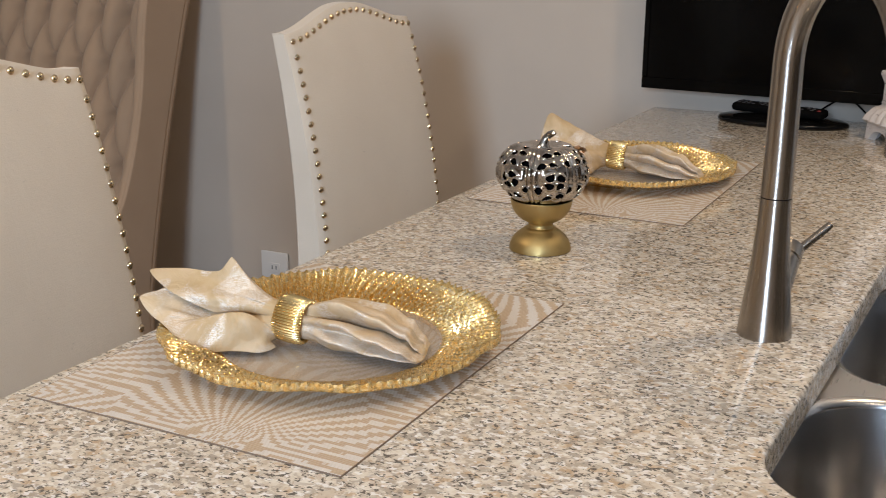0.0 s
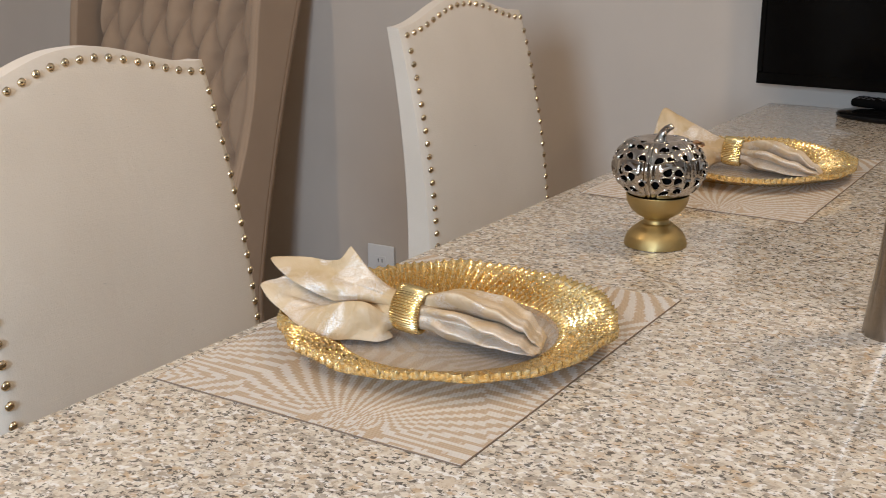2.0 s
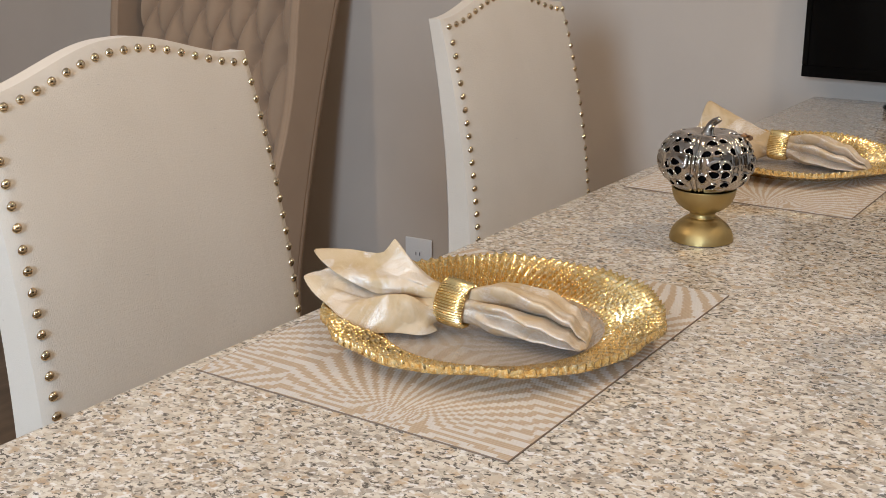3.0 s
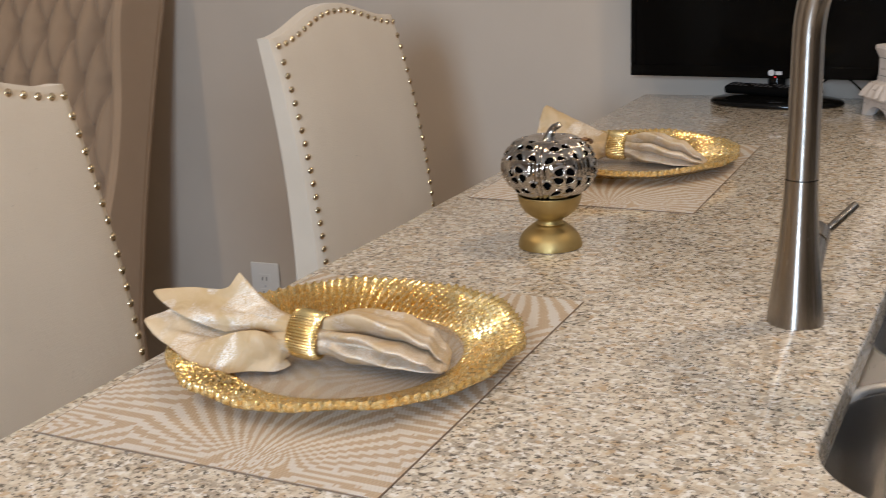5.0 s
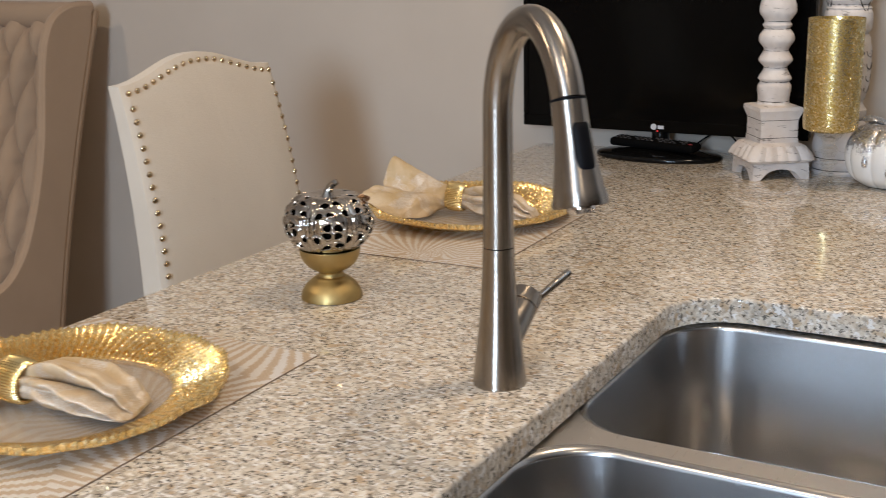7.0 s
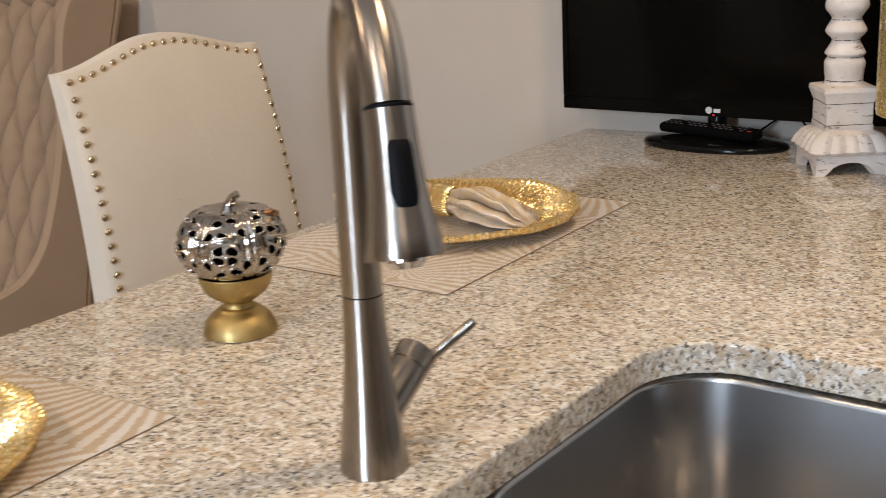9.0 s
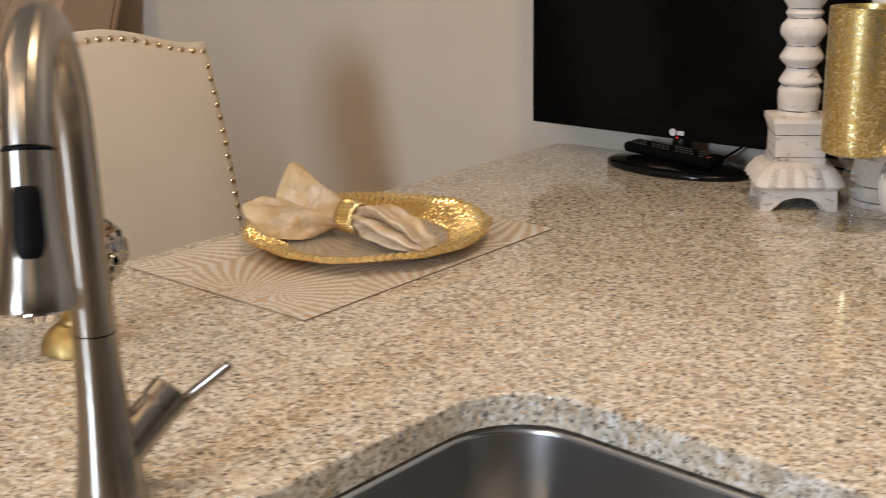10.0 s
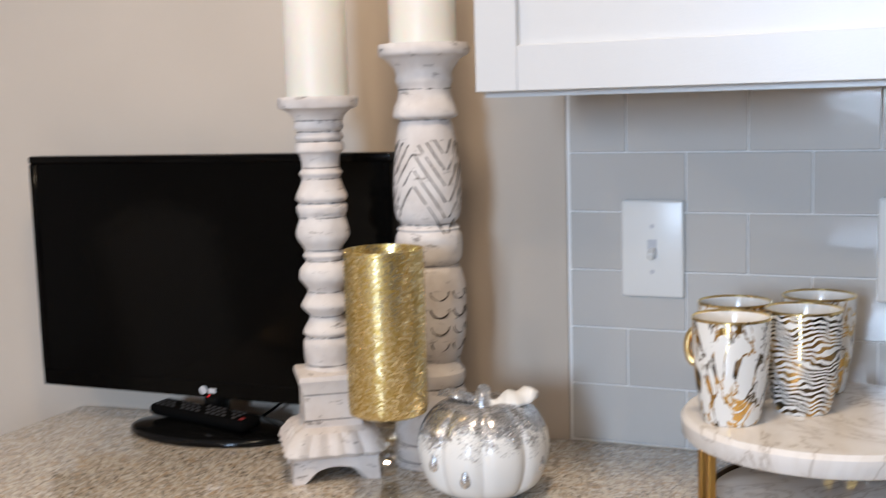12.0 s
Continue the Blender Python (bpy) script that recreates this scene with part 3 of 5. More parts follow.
    part("lever", tube([h0.lerp(h1, 0.88), l0, l0.lerp(l1, 0.9), l1], [0.0048, 0.0046, 0.0042, 0.0036], 16), M_STEEL, hub)
    return f


faucet()

# ---- on the counter: the two place settings ----


def placemat(m, w, l):
    p = thing("placemat", m, "silver and gold woven placemat with burst pattern on the granite", "placemat", "placemats")
    part("woven_sheet", slab_with_holes([(-w / 2, -l / 2), (w / 2, -l / 2), (w / 2, l / 2), (-w / 2, l / 2)], [], 0.0003, 0.0014), M_MAT, p)
    t = 0.0010
    edge = bmesh.new()
    for x0, x1, y0, y1 in ((-w / 2 - t, w / 2 + t, -l / 2 - t, -l / 2), (-w / 2 - t, w / 2 + t, l / 2, l / 2 + t), (-w / 2 - t, -w / 2, -l / 2, l / 2), (w / 2, w / 2 + t, -l / 2, l / 2)):
        box(x0, x1, y0, y1, 0.0002, 0.0012, bm=edge)
    part("bound_edge", edge, M_MAT_EDGE, p, "dark cut edge")
    return p


placemat(pose(-0.013, 1.680, TOP, 0, 0, 1.6), 0.322, 0.455)
placemat(pose(-0.016, 2.530, TOP, 0, 0, 1.6), 0.326, 0.468)

RIDGES = 108


def charger(m, seed):
    """A glass plate with a clear middle and a rim of wavy gold ridges."""
    p = thing("charger_plate", m, "clear glass charger plate with beaded gold rim on a placemat", "plate", "charger plates")
    n = RIDGES * 8
    rnd = random.Random(seed)
    ph = [rnd.uniform(0, 6.28) for _ in range(8)]

    def height(f):
        return 0.0055 + 0.021 * max(0.0, f) ** 1.35

    def rim(u, v, under):
        a = 2 * math.pi * u
        f = v
        swirl = a + 0.10 * f + 0.02 * math.sin(9 * a + ph[0]) * f
        ridge = 2 * (0.5 + 0.5 * math.cos(RIDGES * swirl)) ** 1.8 - 1
        beads = math.sin(62 * f + 3.0 * math.sin(RIDGES * a / 2 + ph[1]) + 5 * noise.noise((a * 9, f * 3, seed)))
        r = 0.107 + 0.058 * f
        r += (0.0010 * ridge + 0.0013 * math.sin(11 * a + ph[2]) + 0.0014 * math.sin(17 * a + ph[3])) * f ** 3
        z = height(f) + (0.0040 * ridge + 0.0006 * beads * (0.5 + 0.5 * ridge)) * min(1.0, f * 4) * (1 - 0.72 * f ** 4) * (0.4 if under else 1.0)
        z += 0.0015 * math.sin(6 * a + ph[4]) * f * f
        return (r * math.cos(a), r * math.sin(a), z - (0.0042 + 0.0035 * f ** 3 if under else 0.0))

    bm, top = grid(n, 40, lambda u, v: rim(u, v, False), wrap_u=True)
    _, low = grid(n, 8, lambda u, v: rim(u, v, True), bm=bm, wrap_u=True)
    for i in range(n):
        k = (i + 1) % n
        bm.faces.new((top[-1][i], top[-1][k], low[-1][k], low[-1][i]))
        bm.faces.new((top[0][k], top[0][i], low[0][i], low[0][k]))
    part("gold_rim", bm, M_GOLD_GLASS, p, "wavy ribbed translucent gold rim", angle=80)
    part("clear_centre", lathe([(0.0, 0.0050), (0.100, 0.0052), (0.1085, 0.0060), (0.1085, 0.0030), (0.100, 0.0012), (0.0, 0.0012)], 96), M_PLATE_CENTRE, p, "clear glass middle")
    return p


charger(pose(-0.006, 1.683, TOP + 0.0015, 0, 0, 20), 3)
charger(pose(-0.018, 2.566, TOP + 0.0015, 0, 0, 75), 8)


def blend(keys, s):
    """Smooth interpolation in a table of (s, values...)."""
    if s <= keys[0][0]:
        return keys[0][1:]
    for a, b in zip(keys, keys[1:]):
        if s <= b[0]:
            t = (s - a[0]) / (b[0] - a[0])
            t = t * t * (3 - 2 * t)
            return tuple(p + (q - p) * t for p, q in zip(a[1:], b[1:]))
    return keys[-1][1:]


def ring_mesh():
    n = 72

    def rib(a, r, z):
        return r + 0.0007 * math.cos(48 * a)

    prof = [(0.0185, -0.0140), (0.0200, -0.0150), (0.0212, -0.0135), (0.0222, -0.008), (0.0226, 0.0), (0.0222, 0.008), (0.0212, 0.0135), (0.0200, 0.0150), (0.0185, 0.0140), (0.0180, 0.0)]
    return lathe(prof, n * 4, lobes=rib, closed=True)


def napkin(m, plate, spokes, tail, seed, folds, label):
    """A square cloth drawn through a ring. spokes go round the open end: angle at the ring, then how far out, how near and how high the hem lies, and the same of the cloth half way;
    tail: s, half width, half height, lift, side shift, fold depth; folds: angle, depth and width of the tail's valleys. plate: the plate's middle."""
    ends = []
    for th, out, near, high, mid_out, mid_near, mid_high in spokes:
        ends.append((radians(th), Vector((-out, -near, high)), Vector((-mid_out, -mid_near, mid_high))))
    n = len(ends)

    def curve(before, p, q, after, t):
        return p + 0.5 * t * (q - before + t * (2 * before - 5 * p + 4 * q - after + t * (3 * (p - q) + after - before)))

    def flare_end(th):
        """The hem and the middle of the cloth at one angle round the ring."""
        for k in range(n):
            a, b = ends[k], ends[(k + 1) % n]
            span = (b[0] - a[0]) % (2 * math.pi)
            d = (th - a[0]) % (2 * math.pi)
            if d < span:
                t = d / span
                before, after = ends[k - 1], ends[(k + 2) % n]
                hem = a[1].lerp(b[1], t).lerp(curve(before[1], a[1], b[1], after[1], t), 0.55)
                return hem, a[2].lerp(b[2], t).lerp(curve(before[2], a[2], b[2], after[2], t), 0.8)
        return ends[0][1], ends[0][2]

    s1 = tail[-1][0]

    def point(u, v):
        th = 2 * math.pi * u
        cs, sn = math.cos(th), math.sin(th)
        if v < 0.5:
            q = 1 - v / 0.5
            end, mid = flare_end(th)
            start = Vector((-0.012, 0.0162 * cs, 0.026 + 0.0162 * sn))
            lead = Vector((-0.016, 0.0, 0.0)) + start
            # out of the ring, over the arch, to the hem
            if q < 0.45:
                p = curve(start * 2 - lead, start, mid, end, q / 0.45)
            else:
                p = curve(start, mid, end, end * 2 - mid, (q - 0.45) / 0.55)
            x, y, z = p
            calm = min(1.0, q * 2.2)
            ripple = math.sin(9 * th + 5 * q + seed) * math.sin(4 * th + 2 * seed) * 0.0016 * calm
            hem = 0.0035 * math.sin(13 * th + seed) * max(0.0, q - 0.75)
            y, z = y + ripple + hem, z + ripple * 0.7
        else:
            s = -0.012 + (s1 + 0.012) * (v - 0.5) / 0.5
            a, b, lift, shift, k = blend(tail, s)
            grow = min(1.0, max(0.0, (s - 0.012) / 0.045))
            bx = 1.0 - 0.3 * grow
            cs, sn = math.copysign(abs(cs) ** bx, cs), math.copysign(abs(sn) ** bx, sn)
            rr = 1.0
            for at, depth, width in folds:
                d = (th - at - 2.2 * s + math.pi) % (2 * math.pi) - math.pi
                rr -= k * depth * (math.exp(-(d / width) ** 2) - 0.35 * math.exp(-((abs(d) - 1.7 * width) / (0.7 * width)) ** 2))
            x, y, z = s, a * rr * cs + shift, lift + b * rr * sn
            calm = min(1.0, max(0.0, s) * 20)
        q1 = noise.noise((x * 20 + seed, y * 20, z * 20)) * 0.0022 * calm
        q2 = (abs(noise.noise((x * 30, y * 42 + seed, z * 42))) - 0.2) * (0.0036 if v < 0.5 else 0.002) * calm
        y, z = y + q1 - q2, z + q1 + q2
        p = m @ Vector((x, y, 0))
        f = min(1.0, max(0.0, (math.hypot(p.x - plate[0], p.y - plate[1]) - 0.107) / 0.058))
        return (x, y, max(z, 0.0012 + 0.023 * f ** 1.35))

    bm, rows = grid(220, 150, point, wrap_u=True)
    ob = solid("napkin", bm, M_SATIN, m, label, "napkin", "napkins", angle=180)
    mod = ob.modifiers.new("thickness", "SOLIDIFY")
    mod.thickness, mod.offset = 0.0009, 0.0
    return ob


def napkin_ring(m):
    return solid("napkin_ring", ring_mesh(), M_RING_GOLD, m, "ribbed gold napkin ring round a cloth napkin", "napkin ring", "napkin rings", angle=80)


PZ = TOP + 0.0075
napkin(pose(-0.027, 1.651, PZ, 0, 0, 21), (-0.006, 1.683), [
    (0, 0.060, -0.035, 0.020, 0.035, -0.022, 0.028), (50, 0.062, -0.030, 0.060, 0.036, -0.016, 0.045), (78, 0.066, -0.020, 0.081, 0.038, -0.008, 0.054),
    (92, 0.077, -0.018, 0.067, 0.042, -0.004, 0.054), (103, 0.110, -0.022, 0.064, 0.046, -0.002, 0.051), (112, 0.152, -0.022, 0.062, 0.050, 0.000, 0.048),
    (122, 0.121, 0.004, 0.050, 0.048, 0.003, 0.044), (132, 0.097, 0.006, 0.038, 0.044, 0.006, 0.039), (142, 0.076, 0.004, 0.032, 0.042, 0.004, 0.032),
    (152, 0.126, -0.014, 0.050, 0.058, -0.006, 0.030), (159, 0.140, -0.006, 0.046, 0.064, 0.003, 0.026), (166, 0.154, 0.004, 0.040, 0.070, 0.010, 0.023), (180, 0.138, 0.014, 0.027, 0.064, 0.018, 0.032),
    (198, 0.106, 0.034, 0.0115, 0.052, 0.024, 0.039), (214, 0.068, 0.038, 0.004, 0.040, 0.026, 0.034), (230, 0.030, 0.031, 0.004, 0.026, 0.024, 0.018),
    (246, 0.014, 0.020, 0.004, 0.020, 0.014, 0.010), (270, 0.030, 0.000, 0.003, 0.022, 0.000, 0.006), (315, 0.045, -0.022, 0.006, 0.028, -0.014, 0.010)], [
    (-0.013, 0.0165, 0.0165, 0.026, 0.0, 0.15), (0.013, 0.0165, 0.0165, 0.025, 0.0, 0.25), (0.045, 0.030, 0.022, 0.025, -0.002, 0.9),
    (0.085, 0.036, 0.019, 0.021, -0.006, 1.0), (0.112, 0.036, 0.013, 0.015, -0.008, 1.0), (0.124, 0.030, 0.006, 0.009, -0.010, 0.9), (0.130, 0.022, 0.001, 0.006, -0.010, 0.5)],
    1.7, [(2.25, 1.15, 0.24), (3.05, 0.35, 0.16), (1.1, 0.3, 0.2), (5.0, 0.4, 0.3)], "champagne satin napkin gathered through a gold ring")
napkin_ring(pose(-0.027, 1.651, PZ + 0.0265, 0, 98, 10))
napkin(pose(-0.039, 2.557, PZ, 0, 0, 8), (-0.018, 2.566), [
    (0, 0.080, -0.040, 0.045, 0.050, -0.030, 0.040), (60, 0.112, -0.040, 0.070, 0.055, -0.020, 0.052), (85, 0.120, -0.027, 0.083, 0.060, -0.012, 0.058),
    (100, 0.124, -0.016, 0.078, 0.062, -0.006, 0.054), (118, 0.130, 0.002, 0.045, 0.060, 0.002, 0.040), (130, 0.124, 0.014, 0.036, 0.058, 0.008, 0.031),
    (142, 0.130, 0.032, 0.046, 0.060, 0.018, 0.028), (158, 0.140, 0.062, 0.038, 0.066, 0.030, 0.034), (172, 0.132, 0.068, 0.030, 0.062, 0.036, 0.037),
    (190, 0.100, 0.085, 0.012, 0.052, 0.042, 0.036), (208, 0.068, 0.094, 0.006, 0.042, 0.044, 0.028), (228, 0.035, 0.056, 0.003, 0.028, 0.032, 0.014),
    (250, 0.030, 0.020, 0.003, 0.020, 0.012, 0.008), (285, 0.050, -0.010, 0.003, 0.030, -0.006, 0.006), (325, 0.070, -0.030, 0.025, 0.045, -0.020, 0.020)], [
    (-0.013, 0.0165, 0.0165, 0.026, 0.0, 0.15), (0.013, 0.0165, 0.0165, 0.025, 0.0, 0.25), (0.05, 0.030, 0.022, 0.024, -0.004, 0.9),
    (0.10, 0.031, 0.016, 0.018, -0.008, 1.0), (0.130, 0.024, 0.007, 0.010, -0.012, 1.0), (0.140, 0.016, 0.001, 0.006, -0.014, 0.5)],
    4.1, [(2.30, 1.1, 0.24), (3.2, 0.55, 0.18), (1.2, 0.3, 0.2), (5.2, 0.4, 0.3)], "champagne satin napkin with tall fold through a gold ring")
napkin_ring(pose(-0.039, 2.557, PZ + 0.0260, 0, 94, 8))


# ---- the chrome pumpkin on its gold cup ----
def gold_cup():
    prof = [(0.0, 0.004), (0.038, 0.0), (0.0412, 0.001), (0.0412, 0.0045)] + smooth_profile([(0.0402, 0.008), (0.0375, 0.0145), (0.032, 0.0215), (0.0255, 0.0265)], 4) + \
        [(0.024, 0.0275), (0.0225, 0.029), (0.0215, 0.0300)] + smooth_profile([(0.0180, 0.031), (0.0165, 0.0345), (0.0180, 0.038), (0.0260, 0.0425), (0.0345, 0.0500), (0.0395, 0.0600), (0.0412, 0.0690)], 5) + \
        [(0.0405, 0.0700), (0.0385, 0.0690), (0.034, 0.056), (0.022, 0.046), (0.0, 0.043)]
    return solid("gold_cup", lathe(prof, 72), M_GOLD, pose(0.0295, 2.1005, TOP) @ Matrix.Scale(0.945, 4), "gold painted footed cup holding a chrome pumpkin", "cup")


gold_cup()


def chrome_pumpkin():
    p = thing("pumpkin_ornament", pose(0.0295, 2.1005, TOP + 0.0585, 0, 0, -20) @ Matrix.Scale(0.945, 4), "smoky chrome openwork pumpkin ornament on a gold cup", "ornament")
    rnd = random.Random(11)
    holes = []
    for rib in range(6):  # on each panel a rosette of petal openings, with leaf-shaped ones above and below
        a = (rib + 0.5) * math.pi / 3
        for k in range(4):
            q = k * math.pi / 2 + 0.5 * rib
            holes.append((a + 0.17 * math.cos(q), 1.58 + 0.17 * math.sin(q), 0.105, 0.066, q + 1.2))
        for dz, da, tilt in ((0.50, 0.0, 1.5), (0.78, 0.20, 0.7), (0.80, -0.20, 2.4), (1.10, 0.0, 0.3), (1.12, 0.33, 1.0), (1.14, -0.32, 2.1), (2.08, 0.16, 0.6), (2.10, -0.17, 2.4), (1.86, 0.34, 1.6), (1.84, -0.34, 1.4)):
            holes.append((a + da + rnd.uniform(-0.04, 0.04), dz + rnd.uniform(-0.05, 0.05), rnd.uniform(0.085, 0.12), rnd.uniform(0.045, 0.065), tilt + rnd.uniform(-0.4, 0.4)))

    def gap(th, ph):
        """How near the closest opening is: below 1 lies inside it."""
        best = 9.0
        for a, h, long, wide, tilt in holes:
            da = ((th - a + math.pi) % (2 * math.pi) - math.pi) * math.sin(h)
            dh = ph - h
            if abs(da) < 0.3 and abs(dh) < 0.3:
                c, sn = math.cos(tilt), math.sin(tilt)
                p, q = da * c + dh * sn, -da * sn + dh * c
                best = min(best, math.hypot(p / long, q / (wide * (1.15 - 0.5 * p / long))))
        return best

    n, rows = 300, 110

    def surf(th, ph):
        seam = (th + math.pi / 6) % (math.pi / 3) - math.pi / 6  # a rounded rib between two grooves at each seam
        lobe = 1.0 - 0.030 * (1 - abs(math.sin(3 * th))) - 0.055 * (math.exp(-((seam - 0.15) / 0.05) ** 2) + math.exp(-((seam + 0.15) / 0.05) ** 2)) - 0.04 * math.exp(-(seam / 0.025) ** 2)
        r = 0.0600 * math.sin(ph) ** 0.86 * lobe * (1 - 0.10 * max(0.0, ph - 1.7))
        z = 0.043 + 0.046 * math.cos(ph) - 0.012 * math.exp(-(ph / 0.4) ** 2)
        r += 0.0026 * math.exp(-((gap(th, ph) - 1.25) / 0.28) ** 2) * math.sin(ph)
        return (r * math.cos(th), r * math.sin(th), z)

    bm = bmesh.new()
    grid_v = [[bm.verts.new(surf(2 * math.pi * i / n, 0.12 + (2.62 - 0.12) * j / (rows - 1))) for i in range(n)] for j in range(rows)]
    for j in range(rows - 1):
        ph = 0.12 + (2.62 - 0.12) * (j + 0.5) / (rows - 1)
        for i in range(n):
            th = 2 * math.pi * (i + 0.5) / n
            if gap(th, ph) < 1:
                continue
            k = (i + 1) % n
            bm.faces.new((grid_v[j][i], grid_v[j][k], grid_v[j + 1][k], grid_v[j + 1][i]))
    cap = bm.verts.new((0, 0, 0.0765))
    for i in range(n):
        bm.faces.new((cap, grid_v[0][i], grid_v[0][(i + 1) % n]))
    bmesh.ops.delete(bm, geom=[v for v in bm.verts if not v.link_faces], context="VERTS")
    shell = part("shell", bm, M_DARK_CHROME, p, "pierced smoky chrome shell", angle=60)
    mod = shell.modifiers.new("thickness", "SOLIDIFY")
    mod.thickness, mod.offset = 0.0022, -1.0
    pts = [(0, 0, 0.074), (0.000, 0.001, 0.082), (0.002, 0.003, 0.089), (0.006, 0.005, 0.094), (0.011, 0.006, 0.0965), (0.013, 0.006, 0.0945)]
    part("stem", tube(pts, [0.0105, 0.0068, 0.0052, 0.0048, 0.0046, 0.0036], 18), M_DARK_CHROME, p)
    # black body added within the shell, in place of the shade inside
    part("dark_inside", lathe([(0.0, 0.006), (0.036, 0.010), (0.047, 0.028), (0.047, 0.055), (0.036, 0.070), (0.0, 0.073)], 32), M_BLACK_MATT, p, "matt black core that paints the shade behind the openings")
    # a curled tendril lying on the shoulder
    curl = [(0.030 + 0.010 * (1 - t) * math.cos(9 * t), 0.034 + 0.010 * (1 - t) * math.sin(9 * t), 0.0735 + 0.004 * t) for t in [k / 20 for k in range(21)]]
    part("tendril", tube(curl, 0.0024, 8), M_BRONZE, p, "small curled bronze tendril")
    return p


chrome_pumpkin()

# ---- the seats ----


def bar_chair(m, half_width, label):
    """A linen counter stool with a camel-back rest edged in nails. Local y faces the counter; the rest's face passes y = 0 at nail height."""
    c = thing("counter_chair", m, label, "chair", "chairs at the counter")
    hw, th, lean, zb, zc = half_width, 0.034, 0.278, 0.60, 1.154

    def crest(x):
        s = 1 - abs(x) / hw
        t = min(1.0, max(0.0, (s - 0.03) / 0.92))
        return zc + 0.036 * t * t * (3 - 2 * t)

    def skew(z):
        return (1.145 - z) * lean - 0.0474 * ((1.145 - z) / 0.4) ** 2

    def face(u, v, back):
        x = (2 * u - 1) * hw
        z = zb + (crest(x) - zb) * v
        e = min(u, 1 - u, 1 - v) * 2
        round_ = 0.006 * math.exp(-e / 0.025)
        puff = 0.006 * (1 - (2 * u - 1) ** 4) * (1 - (2 * v - 1) ** 4)
        y = skew(z) + (-th * (1 + 1.6 * (1.145 - z)) if back else 0) + (round_ - puff if back else -round_ + puff)
        return (x * (1 - 0.012 * math.exp(-e / 0.02)) * (1 + 0.0223 * (1.145 - z) / hw), y, z)

    bm, fr = grid(44, 48, lambda u, v: face(u, v, False))
    _, bk = grid(44, 48, lambda u, v: face(u, v, True), bm=bm)
    loop = lambda r: [*r[0], *[row[-1] for row in r[1:]], *r[-1][-2::-1], *[row[0] for row in r[-2:0:-1]]]
    la, lb = loop(fr), loop(bk)
    for i in range(len(la)):
        k = (i + 1) % len(la)
        bm.faces.new((la[i], la[k], lb[k], lb[i]))
    part("backrest", bm, M_LINEN, c, "cream linen upholstered camel back", angle=50)
    nail = mesh_of("nailhead", lathe([(0.0056, 0.0), (0.0054, 0.0018), (0.0040, 0.0036), (0.0018, 0.0046), (0.0, 0.0049)], 12), M_NAIL)
    inset = 0.0145
    spots = []
    z = 0.66
    while z < zc - inset - 0.006:
        spots += [(-hw + inset, z), (hw - inset, z)]
        z += 0.0208
    nx = 18
    for i in range(nx + 1):
        x = (-hw + inset) + (2 * hw - 2 * inset) * i / nx
        spots.append((x, crest(x) - inset + 0.002))
    for x, z in spots:
        u, v = (x / hw + 1) / 2, (z - zb) / (crest(x) - zb)
        px, y, _ = face(u, v, False)
        share("nailhead", nail, c, pose(px, y - 0.0004, z, -90 - 12))
    part("seat", box(-0.225, 0.225, 0.03, 0.46, 0.56, 0.66, 0.025, 3), M_LINEN, c)
    leg = mesh_of("leg", loft([[(0.014 * a, 0.014 * b, 0) for a, b in ((-1, -1), (1, -1), (1, 1), (-1, 1))], [(0.022 * a, 0.022 * b, 0.57) for a, b in ((-1, -1), (1, -1), (1, 1), (-1, 1))]], cap_first=True, cap_last=True), M_WOOD)
    for x in (-0.19, 0.19):
        for y in (0.07, 0.42):
            share("leg", leg, c, pose(x, y, 0))
    for x in (-0.19, 0.19):
        part("stretcher", box(x - 0.01, x + 0.01, 0.08, 0.41, 0.18, 0.21), M_WOOD, c)
    part("foot_rail", box(-0.18, 0.18, 0.41, 0.43, 0.18, 0.21), M_WOOD, c)
    return c


bar_chair(pose(-0.433, 1.620, 0, 0, 0, -81.5), 0.2175, "cream linen counter chair with nailhead trim, by the first place setting")
bar_chair(pose(-0.4985, 2.4877, 0, 0, 0, -88.5), 0.2015, "cream linen counter chair with nailhead trim beside the wall")


